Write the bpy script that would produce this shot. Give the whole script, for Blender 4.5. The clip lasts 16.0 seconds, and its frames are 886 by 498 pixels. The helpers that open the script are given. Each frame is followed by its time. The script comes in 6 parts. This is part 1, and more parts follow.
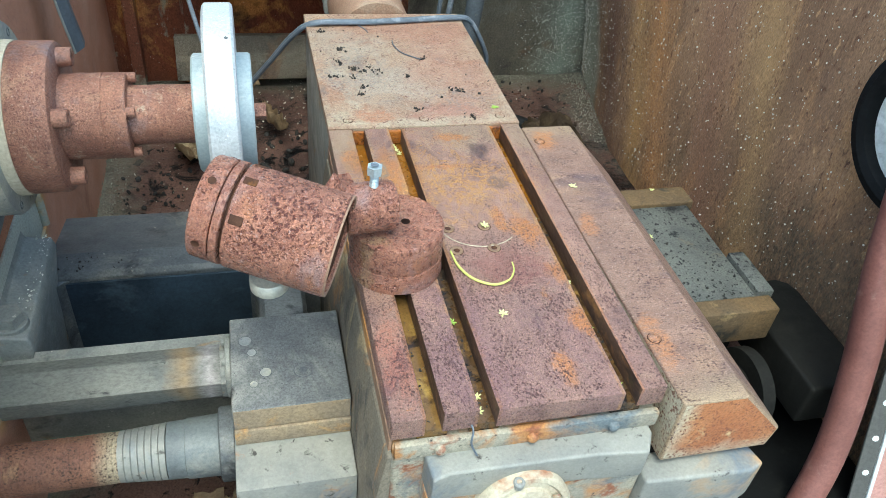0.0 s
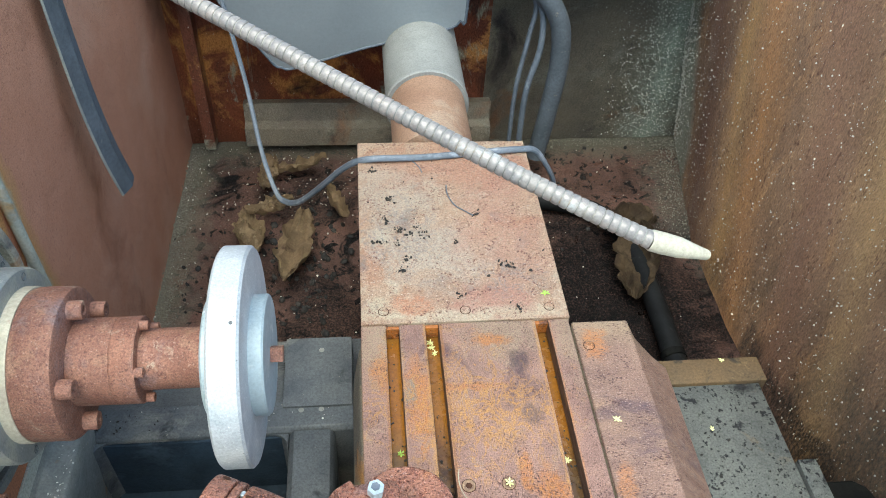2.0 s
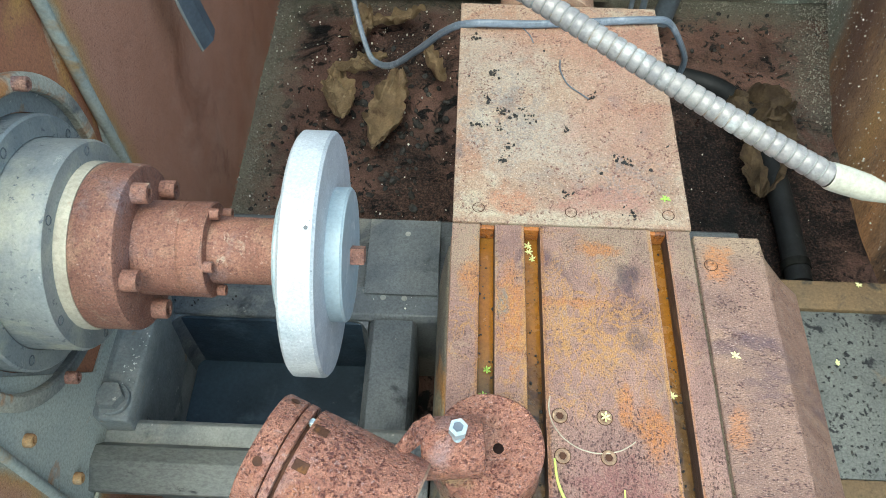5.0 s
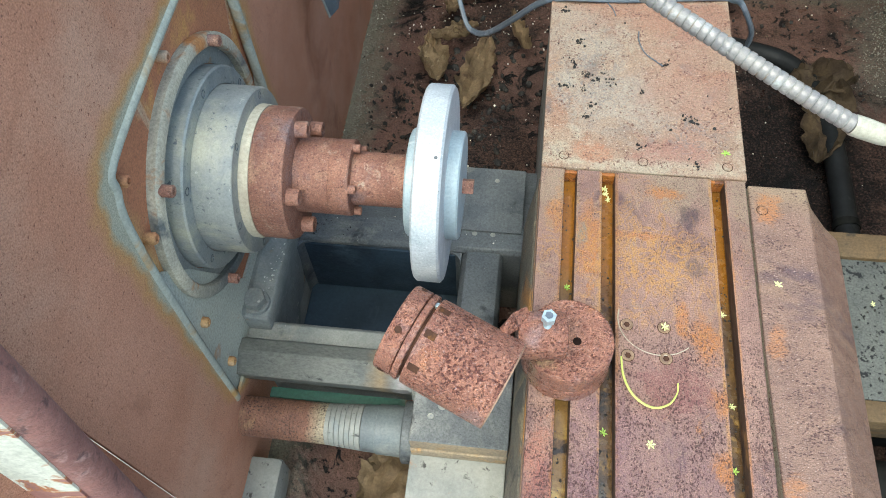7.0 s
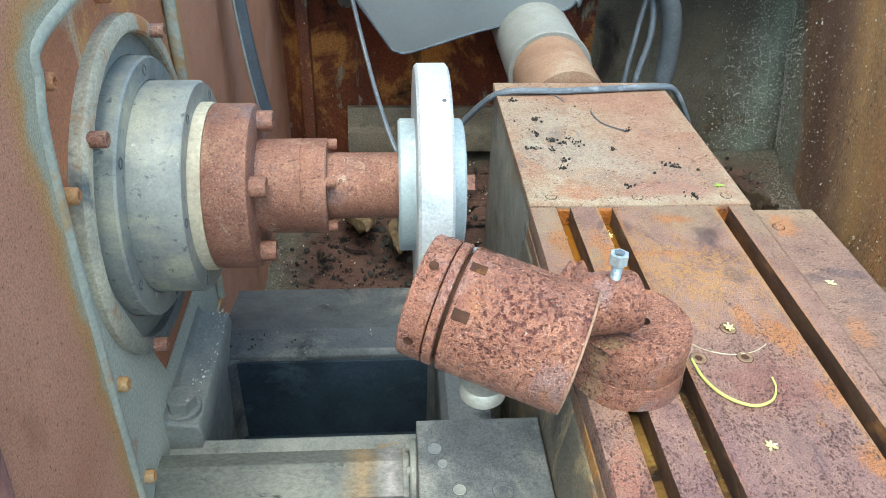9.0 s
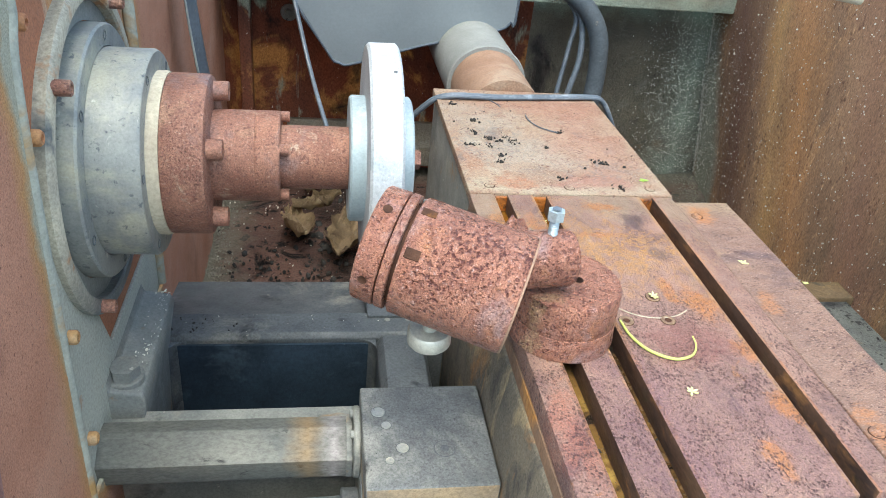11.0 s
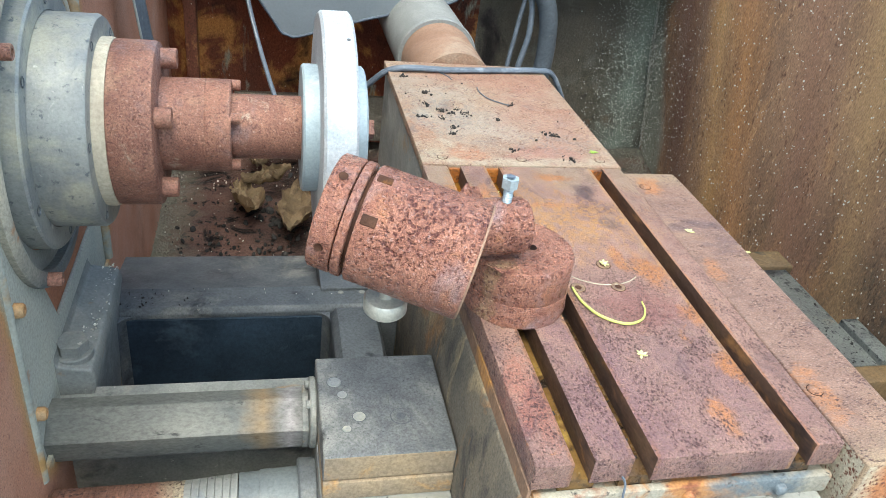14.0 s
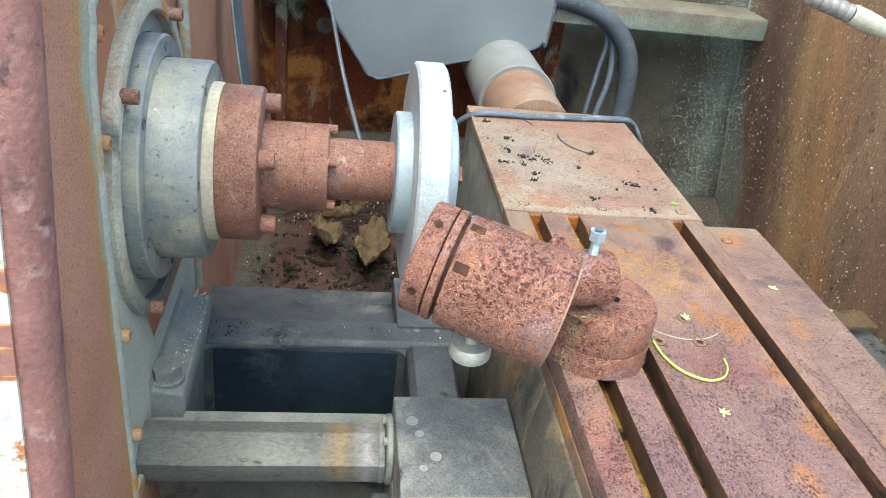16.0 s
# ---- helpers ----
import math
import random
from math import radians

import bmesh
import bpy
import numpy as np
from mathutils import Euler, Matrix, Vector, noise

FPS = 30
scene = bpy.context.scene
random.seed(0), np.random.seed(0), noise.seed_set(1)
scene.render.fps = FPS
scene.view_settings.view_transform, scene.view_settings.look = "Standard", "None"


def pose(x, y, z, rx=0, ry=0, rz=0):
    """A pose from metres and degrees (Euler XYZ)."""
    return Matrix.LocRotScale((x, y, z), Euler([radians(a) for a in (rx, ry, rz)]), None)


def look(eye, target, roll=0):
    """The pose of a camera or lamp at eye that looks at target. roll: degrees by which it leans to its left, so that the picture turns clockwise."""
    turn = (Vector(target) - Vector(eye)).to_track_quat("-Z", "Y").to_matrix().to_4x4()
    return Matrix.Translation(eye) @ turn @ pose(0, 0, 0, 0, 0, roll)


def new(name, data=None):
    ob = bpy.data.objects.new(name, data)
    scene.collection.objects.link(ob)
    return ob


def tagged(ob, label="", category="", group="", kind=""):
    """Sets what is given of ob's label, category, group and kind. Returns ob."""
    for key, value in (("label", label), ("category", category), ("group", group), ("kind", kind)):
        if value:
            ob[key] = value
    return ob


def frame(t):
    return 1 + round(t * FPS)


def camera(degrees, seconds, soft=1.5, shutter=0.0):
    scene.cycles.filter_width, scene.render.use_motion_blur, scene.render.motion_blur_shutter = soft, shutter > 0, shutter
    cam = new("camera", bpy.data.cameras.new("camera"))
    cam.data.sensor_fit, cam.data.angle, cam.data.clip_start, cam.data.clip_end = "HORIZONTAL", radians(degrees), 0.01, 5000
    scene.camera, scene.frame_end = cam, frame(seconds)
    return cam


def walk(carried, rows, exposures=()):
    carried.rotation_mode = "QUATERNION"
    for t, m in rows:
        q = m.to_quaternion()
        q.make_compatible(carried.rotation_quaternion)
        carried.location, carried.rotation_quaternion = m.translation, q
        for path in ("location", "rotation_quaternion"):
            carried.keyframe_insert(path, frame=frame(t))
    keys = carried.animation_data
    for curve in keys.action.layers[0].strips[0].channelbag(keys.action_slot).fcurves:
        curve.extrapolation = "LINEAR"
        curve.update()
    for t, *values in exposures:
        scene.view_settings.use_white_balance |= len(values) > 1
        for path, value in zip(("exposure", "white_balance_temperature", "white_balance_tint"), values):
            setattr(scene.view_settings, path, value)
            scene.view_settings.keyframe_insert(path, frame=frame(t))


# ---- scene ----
cam = camera(60.35, 16.0, soft=0.9)
PATH = [
    (0, (-0.0958, -0.8512, 1.4217), (0.1365, -0.1165, 0.7843), 7.08),
    (0.5, (-0.0954, -0.8534, 1.4225), (0.1412, -0.1199, 0.7853), 6.98),
    (1, (-0.1150, -0.8049, 1.4546), (0.0180, -0.0113, 0.8608), 2.92),
    (1.2, (-0.1065, -0.7586, 1.4679), (-0.0220, 0.0465, 0.8808), 1.84),
    (1.5, (-0.0385, -0.6626, 1.5298), (0.0400, 0.1133, 0.9038), 1.91),
    (2, (0.0075, -0.5862, 1.6322), (0.1092, 0.1077, 0.9194), 4.33),
    (2.5, (0.0207, -0.5290, 1.6207), (0.1086, 0.1212, 0.8661), 5.40),
    (3, (0.0266, -0.4925, 1.6096), (0.0873, 0.1063, 0.8110), 4.48),
    (3.5, (0.0016, -0.4972, 1.6276), (0.0285, 0.0778, 0.8099), 2.70),
    (4, (0.0141, -0.5073, 1.6373), (0.0394, 0.0580, 0.8128), 2.19),
    (4.5, (0.0311, -0.4828, 1.6047), (0.0636, 0.0672, 0.7702), 2.68),
    (5, (0.0015, -0.4766, 1.5824), (-0.0114, 0.0659, 0.7425), 1.08),
    (5.2, (-0.0269, -0.4857, 1.5860), (-0.0625, 0.0524, 0.7439), 0.36),
    (7.3, (-0.0327, -0.6175, 1.7413), (-0.1195, -0.1127, 0.8825), -3.69),
    (7.5, (-0.0184, -0.6230, 1.7627), (-0.0825, -0.1041, 0.9102), -1.37),
    (8, (-0.0269, -0.6501, 1.7436), (-0.0537, -0.0472, 0.9461), 1.45),
    (8.2, (-0.0432, -0.6488, 1.6375), (-0.0520, -0.0002, 0.8764), 1.73),
    (8.5, (-0.1041, -0.6622, 1.4485), (-0.0759, 0.0765, 0.7750), 1.83),
    (8.7, (-0.1498, -0.6924, 1.3751), (-0.1007, 0.1085, 0.7785), 1.41),
    (10.8, (-0.1771, -0.7985, 1.3160), (-0.0191, 0.0415, 0.7970), 6.26),
    (11, (-0.1803, -0.7998, 1.3157), (-0.0176, 0.0392, 0.7966), 6.18),
    (11.5, (-0.1726, -0.8047, 1.3125), (0.0004, 0.0278, 0.7861), 5.66),
    (12, (-0.1590, -0.8033, 1.3030), (0.0322, 0.0153, 0.7615), 5.02),
    (12.5, (-0.1456, -0.8025, 1.2980), (0.0855, -0.0052, 0.7404), 6.11),
    (13, (-0.1516, -0.8042, 1.2950), (0.1052, -0.0165, 0.7350), 8.38),
    (13.5, (-0.1598, -0.8094, 1.2992), (0.1010, -0.0168, 0.7480), 9.14),
    (14, (-0.1856, -0.8068, 1.3098), (0.0418, 0.0063, 0.7739), 8.17),
    (14.5, (-0.1943, -0.8030, 1.3166), (-0.0053, 0.0322, 0.8003), 7.77),
    (15, (-0.1916, -0.8060, 1.3174), (-0.0062, 0.0382, 0.8146), 7.96),
    (15.5, (-0.1841, -0.8038, 1.3196), (0.0038, 0.0405, 0.8176), 8.15),
    (16, (-0.2103, -0.8126, 1.3244), (-0.0630, 0.0370, 0.8179), 7.76),
]
walk(cam, [(t, look(eye, target, roll)) for t, eye, target, roll in PATH], exposures=[(0.0, 1.19, 6150, -8), (0.5, 1.21, 6150, -8), (1.2, 1.22, 6380, -4), (2.5, 1.20, 6380, -4), (3.5, 1.19, 6340, -7), (5.0, 1.22, 6300, -9), (7.5, 1.12, 6380, -5), (8.5, 1.30, 6340, -8), (11.0, 1.40, 6400, -2), (16.0, 1.38, 6400, -2)])

# ---------------------------------------------------------------- light
world = bpy.data.worlds.new("sky")
scene.world = world
world.use_nodes = True
wn = world.node_tree.nodes
sky = wn.new("ShaderNodeTexSky")
sky.sky_type, sky.sun_disc = "NISHITA", False
sky.sun_elevation, sky.sun_rotation = radians(67), radians(-165)
sky.air_density, sky.dust_density, sky.ozone_density = 1.0, 3.0, 1.0
world.node_tree.links.new(sky.outputs[0], wn["Background"].inputs[0])
wn["Background"].inputs[1].default_value = 0.2
sun = new("sun", bpy.data.lights.new("sun", "SUN"))
sun.data.energy, sun.data.angle, sun.data.color = 1.3, radians(45), (1.0, 0.97, 0.92)
sun.matrix_world = look((-0.21, -0.8, 2.0), (0, 0, 0))

# ---------------------------------------------------------------- materials


def ramp(nt, fac, stops):
    r = nt.nodes.new("ShaderNodeValToRGB")
    el = r.color_ramp.elements
    while len(el) < len(stops):
        el.new(0.5)
    for e, (p, c) in zip(el, stops):
        e.position = p
        e.color = (*c, 1) if len(c) == 3 else c
    nt.links.new(fac, r.inputs[0])
    return r.outputs[0]


def g(v):
    return (v, v, v)


def noise_tex(nt, vec, scale, detail=4.0, rough=0.6, dist=0.0):
    n = nt.nodes.new("ShaderNodeTexNoise")
    n.inputs["Scale"].default_value = scale
    n.inputs["Detail"].default_value = detail
    n.inputs["Roughness"].default_value = rough
    n.inputs["Distortion"].default_value = dist
    nt.links.new(vec, n.inputs["Vector"])
    return n.outputs["Fac"]


def calc(nt, op, a, b=None, clamp=False):
    m = nt.nodes.new("ShaderNodeMath")
    m.operation, m.use_clamp = op, clamp
    for sock, v in zip(m.inputs, (a, b)):
        if isinstance(v, (int, float)):
            sock.default_value = v
        elif v is not None:
            nt.links.new(v, sock)
    return m.outputs[0]


def mixc(nt, fac, a, b, mode="MIX"):
    m = nt.nodes.new("ShaderNodeMix")
    m.data_type, m.blend_type = "RGBA", mode
    for sock, v in ((m.inputs[0], fac), (m.inputs[6], a), (m.inputs[7], b)):
        if isinstance(v, (int, float)):
            sock.default_value = v
        elif isinstance(v, tuple):
            sock.default_value = (*v, 1)
        else:
            nt.links.new(v, sock)
    return m.outputs[2]


def surface(name, a, b, mid=35.0, grain=220.0, layers=(), rough=(0.6, 0.9), metal=0.0, bump=0.4, bump_at=None, depth=0.002, stretch=(1, 1, 1), var=0.35, bands=(), pits=None, border=None, spots=(), calm=None):
    """A worn surface: two base tones, grain, then layers of (colour, scale, from, to, distortion)."""
    m = bpy.data.materials.new(name)
    m.use_nodes = True
    nt = m.node_tree
    bs = nt.nodes["Principled BSDF"]
    tc = nt.nodes.new("ShaderNodeTexCoord")
    mp = nt.nodes.new("ShaderNodeMapping")
    mp.inputs["Scale"].default_value = stretch
    nt.links.new(tc.outputs["Object"], mp.inputs[0])
    vec = mp.outputs[0]
    n1 = noise_tex(nt, vec, mid, 5)
    col = mixc(nt, ramp(nt, n1, [(0.36, g(0)), (0.64, g(1))]), a, b)
    n2 = noise_tex(nt, vec, grain, 4, 0.7)
    height = n2
    for c, sc, lo, hi, dist in layers:
        n = noise_tex(nt, vec, sc, 5, 0.65, dist)
        col = mixc(nt, ramp(nt, n, [(lo, g(0)), (hi, g(1))]), col, c)
    if bands or border or spots:
        sep = nt.nodes.new("ShaderNodeSeparateXYZ")
        geo = nt.nodes.new("ShaderNodeNewGeometry")
        nt.links.new(geo.outputs["Position"], sep.inputs[0])
    for c, axis, centre, half, fade, sc in bands:
        nz = noise_tex(nt, vec, sc, 5, 0.65)
        if axis == "s":
            run = calc(nt, "SUBTRACT", sep.outputs[1], calc(nt, "MULTIPLY", calc(nt, "SUBTRACT", sep.outputs[2], 0.63), 0.34))
        else:
            run = sep.outputs["xyz".index(axis)]
        far = calc(nt, "ABSOLUTE", calc(nt, "SUBTRACT", run, centre))
        far = calc(nt, "ADD", far, calc(nt, "MULTIPLY", calc(nt, "SUBTRACT", nz, 0.5), fade * 3.0))
        msk = calc(nt, "DIVIDE", calc(nt, "SUBTRACT", half + fade, far), 2 * fade, True)
        col = mixc(nt, msk, col, c)
    for c, axes, cu, cv, ru, rv, sc, vein, most in spots:
        du = calc(nt, "DIVIDE", calc(nt, "SUBTRACT", sep.outputs["xyz".index(axes[0])], cu), ru)
        dv = calc(nt, "DIVIDE", calc(nt, "SUBTRACT", sep.outputs["xyz".index(axes[1])], cv), rv)
        far = calc(nt, "SQRT", calc(nt, "ADD", calc(nt, "MULTIPLY", du, du), calc(nt, "MULTIPLY", dv, dv)))
        nz = noise_tex(nt, vec, sc, 6, 0.7, 0.8)
        far = calc(nt, "ADD", far, calc(nt, "MULTIPLY", calc(nt, "SUBTRACT", nz, 0.5), 3.6))
        msk = calc(nt, "MULTIPLY", calc(nt, "SUBTRACT", 1.3, far), 1.5, True)
        msk = calc(nt, "MULTIPLY", msk, calc(nt, "MULTIPLY", calc(nt, "SUBTRACT", noise_tex(nt, vec, 240, 4, 0.7), 0.25), 3.0, True))
        if vein:
            rid = calc(nt, "ABSOLUTE", calc(nt, "SUBTRACT", noise_tex(nt, vec, vein, 4, 0.6, 1.5), 0.5))
            msk = calc(nt, "MULTIPLY", msk, calc(nt, "DIVIDE", calc(nt, "SUBTRACT", 0.055, rid), 0.05, True))
        col = mixc(nt, calc(nt, "MULTIPLY", msk, most), col, c)
    if pits:
        c, sc, r0, soft, dens = pits
        vo = nt.nodes.new("ShaderNodeTexVoronoi")
        vo.inputs["Scale"].default_value = sc
        wob = nt.nodes.new("ShaderNodeVectorMath")
        wob.operation = "MULTIPLY_ADD"
        wob.inputs[1].default_value = (1, 1, 1)
        nz = nt.nodes.new("ShaderNodeTexNoise")
        nz.inputs["Scale"].default_value = sc * 1.3
        nt.links.new(vec, nz.inputs["Vector"])
        sc3 = nt.nodes.new("ShaderNodeVectorMath")
        sc3.operation = "SCALE"
        sc3.inputs["Scale"].default_value = 1.7 / sc
        nt.links.new(nz.outputs["Color"], sc3.inputs[0])
        nt.links.new(vec, wob.inputs[0])
        nt.links.new(sc3.outputs[0], wob.inputs[2])
        nt.links.new(wob.outputs[0], vo.inputs["Vector"])
        big = noise_tex(nt, vec, sc * dens, 3, 0.6)
        d = calc(nt, "ADD", vo.outputs["Distance"], calc(nt, "MULTIPLY", calc(nt, "SUBTRACT", big, 0.5), 0.9))
        if calm:
            off = calc(nt, "ABSOLUTE", calc(nt, "SUBTRACT", sep.outputs[1], calm[0]))
            d = calc(nt, "ADD", d, calc(nt, "MULTIPLY", calc(nt, "DIVIDE", calc(nt, "SUBTRACT", calm[1], off), 0.06, True), calm[2]))
        msk = calc(nt, "DIVIDE", calc(nt, "SUBTRACT", r0 + soft, d), 2 * soft, True)
        col = mixc(nt, msk, col, c)
        height = calc(nt, "SUBTRACT", n2, calc(nt, "MULTIPLY", msk, 0.5))
        bump_at = None
    if border:
        yc, ya, zc, za = border
        dy = calc(nt, "ADD", calc(nt, "SUBTRACT", calc(nt, "ABSOLUTE", calc(nt, "SUBTRACT", sep.outputs[1], yc)), ya), 0.05)
        dz = calc(nt, "ADD", calc(nt, "SUBTRACT", calc(nt, "ABSOLUTE", calc(nt, "SUBTRACT", sep.outputs[2], zc)), za), 0.05)
        py, pz = calc(nt, "MAXIMUM", dy, 0.0), calc(nt, "MAXIMUM", dz, 0.0)
        d = calc(nt, "SUBTRACT", calc(nt, "SQRT", calc(nt, "ADD", calc(nt, "MULTIPLY", py, py), calc(nt, "MULTIPLY", pz, pz))), 0.05)
        d = calc(nt, "ADD", d, calc(nt, "MULTIPLY", calc(nt, "SUBTRACT", noise_tex(nt, vec, 22, 5, 0.65), 0.5), 0.04))
        col = mixc(nt, calc(nt, "DIVIDE", calc(nt, "SUBTRACT", 0.032, d), 0.024, True), col, (0.52, 0.29, 0.10))
        col = mixc(nt, calc(nt, "DIVIDE", calc(nt, "SUBTRACT", 0.015, d), 0.011, True), col, (0.42, 0.41, 0.32))
    col = mixc(nt, var, col, ramp(nt, n2, [(0.33, g(0.16)), (0.5, g(0.62)), (0.66, g(1.0))]), "MULTIPLY")
    nt.links.new(col, bs.inputs["Base Color"])
    nt.links.new(ramp(nt, noise_tex(nt, vec, mid * 2.3, 4), [(0.3, g(rough[0])), (0.7, g(rough[1]))]), bs.inputs["Roughness"])
    bs.inputs["Metallic"].default_value = metal
    if bump:
        bp = nt.nodes.new("ShaderNodeBump")
        bp.inputs["Strength"].default_value = bump
        bp.inputs["Distance"].default_value = depth
        hb = height if bump_at is None else noise_tex(nt, vec, bump_at, 4, 0.65)
        nt.links.new(hb, bp.inputs["Height"])
        nt.links.new(bp.outputs[0], bs.inputs["Normal"])
    return m


OR, OC = (0.60, 0.235, 0.07), (0.62, 0.32, 0.10)
# rust blooms, veins, bare patches on the table: colour, plane, centre, half sizes, noise, vein scale, amount
TABLE_STAINS = [
    ((0.46, 0.34, 0.23), 'xy', 0.02, -0.02, 0.03, 0.05, 18, 0, 0.9),
    ((0.46, 0.34, 0.23), 'xy', 0.17, -0.02, 0.06, 0.035, 18, 0, 0.85),
    ((0.46, 0.34, 0.23), 'xy', 0.25, -0.03, 0.02, 0.06, 18, 0, 0.8),
    (OR, 'xy', 0.155, -0.03, 0.024, 0.009, 40, 0, 0.9),
    (OC, 'xy', 0.062, -0.125, 0.018, 0.085, 26, 30, 1.0),
    (OR, 'xy', 0.063, -0.105, 0.014, 0.045, 34, 0, 0.75),
    (OR, 'xy', 0.022, -0.07, 0.009, 0.028, 40, 0, 0.8),
    (OC, 'xy', 0.145, -0.125, 0.055, 0.042, 26, 26, 1.0),
    (OR, 'xy', 0.125, -0.095, 0.03, 0.006, 40, 0, 0.8),
    (OR, 'xy', 0.198, -0.228, 0.014, 0.03, 34, 0, 0.9),
    (OR, 'xy', 0.17, -0.205, 0.006, 0.02, 40, 0, 0.85),
    ((0.11, 0.075, 0.075), 'xy', 0.186, -0.058, 0.014, 0.016, 40, 0, 0.8),
    ((0.12, 0.08, 0.075), 'xy', 0.188, -0.135, 0.012, 0.014, 40, 0, 0.8),
    ((0.26, 0.27, 0.24), 'xy', 0.055, -0.1, 0.006, 0.016, 40, 0, 0.9),
    ((0.25, 0.135, 0.15), 'xy', 0.15, -0.40, 0.10, 0.09, 12, 0, 0.6),
    ((0.24, 0.13, 0.15), 'xy', 0.06, -0.40, 0.05, 0.08, 12, 0, 0.55),
    (OC, 'xy', 0.11, -0.12, 0.10, 0.09, 20, 44, 0.9),
    ((0.60, 0.22, 0.05), 'xy', 0.062, -0.14, 0.012, 0.05, 30, 38, 0.9),
    ((0.26, 0.08, 0.075), 'xy', 0.16, -0.285, 0.04, 0.035, 24, 0, 0.6),
    (OR, 'xy', 0.207, -0.372, 0.01, 0.018, 40, 0, 0.9),
    (OR, 'xy', 0.17, -0.425, 0.01, 0.018, 40, 0, 0.8),
    ((0.5, 0.19, 0.13), 'xy', 0.016, -0.4, 0.014, 0.05, 24, 0, 0.7),
    (OR, 'xy', 0.207, -0.3, 0.009, 0.014, 40, 0, 0.8),
]
M_TABLE = surface("rusted machined iron", (0.47, 0.28, 0.22), (0.335, 0.195, 0.16), 24, 620, [((0.45, 0.275, 0.205), 15, 0.50, 0.66, 0.5), ((0.18, 0.105, 0.11), 11, 0.56, 0.68, 0.4), ((0.50, 0.21, 0.07), 19, 0.64, 0.71, 1.8), ((0.47, 0.31, 0.22), 40, 0.58, 0.70, 0.8), ((0.52, 0.37, 0.31), 380, 0.58, 0.70, 0.0)], (0.28, 0.65), 0.12, 1.0, None, 0.0020, (1.15, 0.85, 1), 0.7, [(OR, 'x', 0.2330, 0.0003, 0.0014, 60), (OC, 'x', 0.2125, 0.0008, 0.0018, 60), (OC, 'x', 0.0765, 0.0008, 0.002, 60), ((0.4, 0.17, 0.06), 'x', 0.0285, 0.0008, 0.0018, 60), ((0.4, 0.17, 0.06), 'x', 0.0965, 0.001, 0.002, 60)], ((0.12, 0.055, 0.05), 320, 0.29, 0.17, 0.10), None, TABLE_STAINS, (-0.10, 0.14, 0.14))
M_PLATE = surface("rusted flat cover plate", (0.43, 0.30, 0.205), (0.36, 0.235, 0.16), 20, 620, [((0.37, 0.20, 0.125), 13, 0.54, 0.66, 0.8), ((0.46, 0.38, 0.28), 16, 0.55, 0.68, 0.4), ((0.21, 0.17, 0.155), 11, 0.57, 0.68, 0.3), ((0.58, 0.47, 0.38), 340, 0.59, 0.66, 0.0)], (0.45, 0.75), 0.05, 1.0, None, 0.0013, (1, 1, 1), 0.65, [], ((0.16, 0.066, 0.05), 240, 0.20, 0.13, 0.16), None, [((0.50,0.43,0.31),"xy",0.03,0.02,0.05,0.018,22,0,0.9),((0.48,0.41,0.30),"xy",0.15,0.012,0.10,0.012,22,0,0.8),((0.42,0.17,0.09),"xy",0.06,0.028,0.03,0.012,30,0,0.8),((0.36,0.165,0.125),"xy",0.17,0.035,0.05,0.02,24,0,0.8),((0.42,0.36,0.29),"xy",0.09,0.12,0.08,0.05,12,0,0.8),((0.41,0.35,0.28),"xy",0.05,0.24,0.05,0.06,12,0,0.7),((0.37,0.17,0.11),"xy",0.16,0.30,0.11,0.05,14,0,0.75),((0.36,0.18,0.13),"xy",0.20,0.16,0.06,0.10,14,0,0.6),((0.20,0.19,0.185),"xy",0.055,0.16,0.05,0.06,40,45,0.8),((0.22,0.2,0.19),"xy",0.19,0.07,0.05,0.03,40,45,0.8)])
M_COVER = surface("rusted sheet steel", (0.38, 0.235, 0.175), (0.27, 0.16, 0.125), 18, 560, [((0.42, 0.265, 0.18), 9, 0.54, 0.70, 0.3), ((0.16, 0.1, 0.108), 8, 0.57, 0.71, 0.3), ((0.54, 0.40, 0.34), 380, 0.58, 0.66, 0.0)], (0.34, 0.66), 0.1, 1.0, None, 0.0013, (1.0, 1.9, 1), 0.7, [((0.42, 0.30, 0.2), "y", 0.0, 0.03, 0.025, 20), ((0.43, 0.31, 0.2), "y", -0.484, 0.02, 0.02, 20)], ((0.12, 0.058, 0.052), 210, 0.24, 0.13, 0.14), None, [(OR, "xy", 0.285, -0.036, 0.016, 0.02, 36, 0, 0.8), (OR, "xy", 0.276, -0.225, 0.010, 0.02, 36, 0, 0.6), (OR, "xy", 0.278, -0.402, 0.014, 0.03, 36, 0, 0.6)])
M_COVEREND = surface("orange rust over pale primer", (0.45, 0.19, 0.075), (0.36, 0.13, 0.05), 14, 360, [((0.55, 0.38, 0.20), 18, 0.58, 0.66, 0.6)], (0.6, 0.9), 0, 0.8, None, 0.0016, (1, 1, 1), 0.5, [((0.48, 0.42, 0.31), "x", 0.262, 0.016, 0.012, 30), ((0.50, 0.44, 0.33), "z", 0.806, 0.008, 0.012, 30)], ((0.17, 0.055, 0.028), 260, 0.26, 0.14, 0.12))
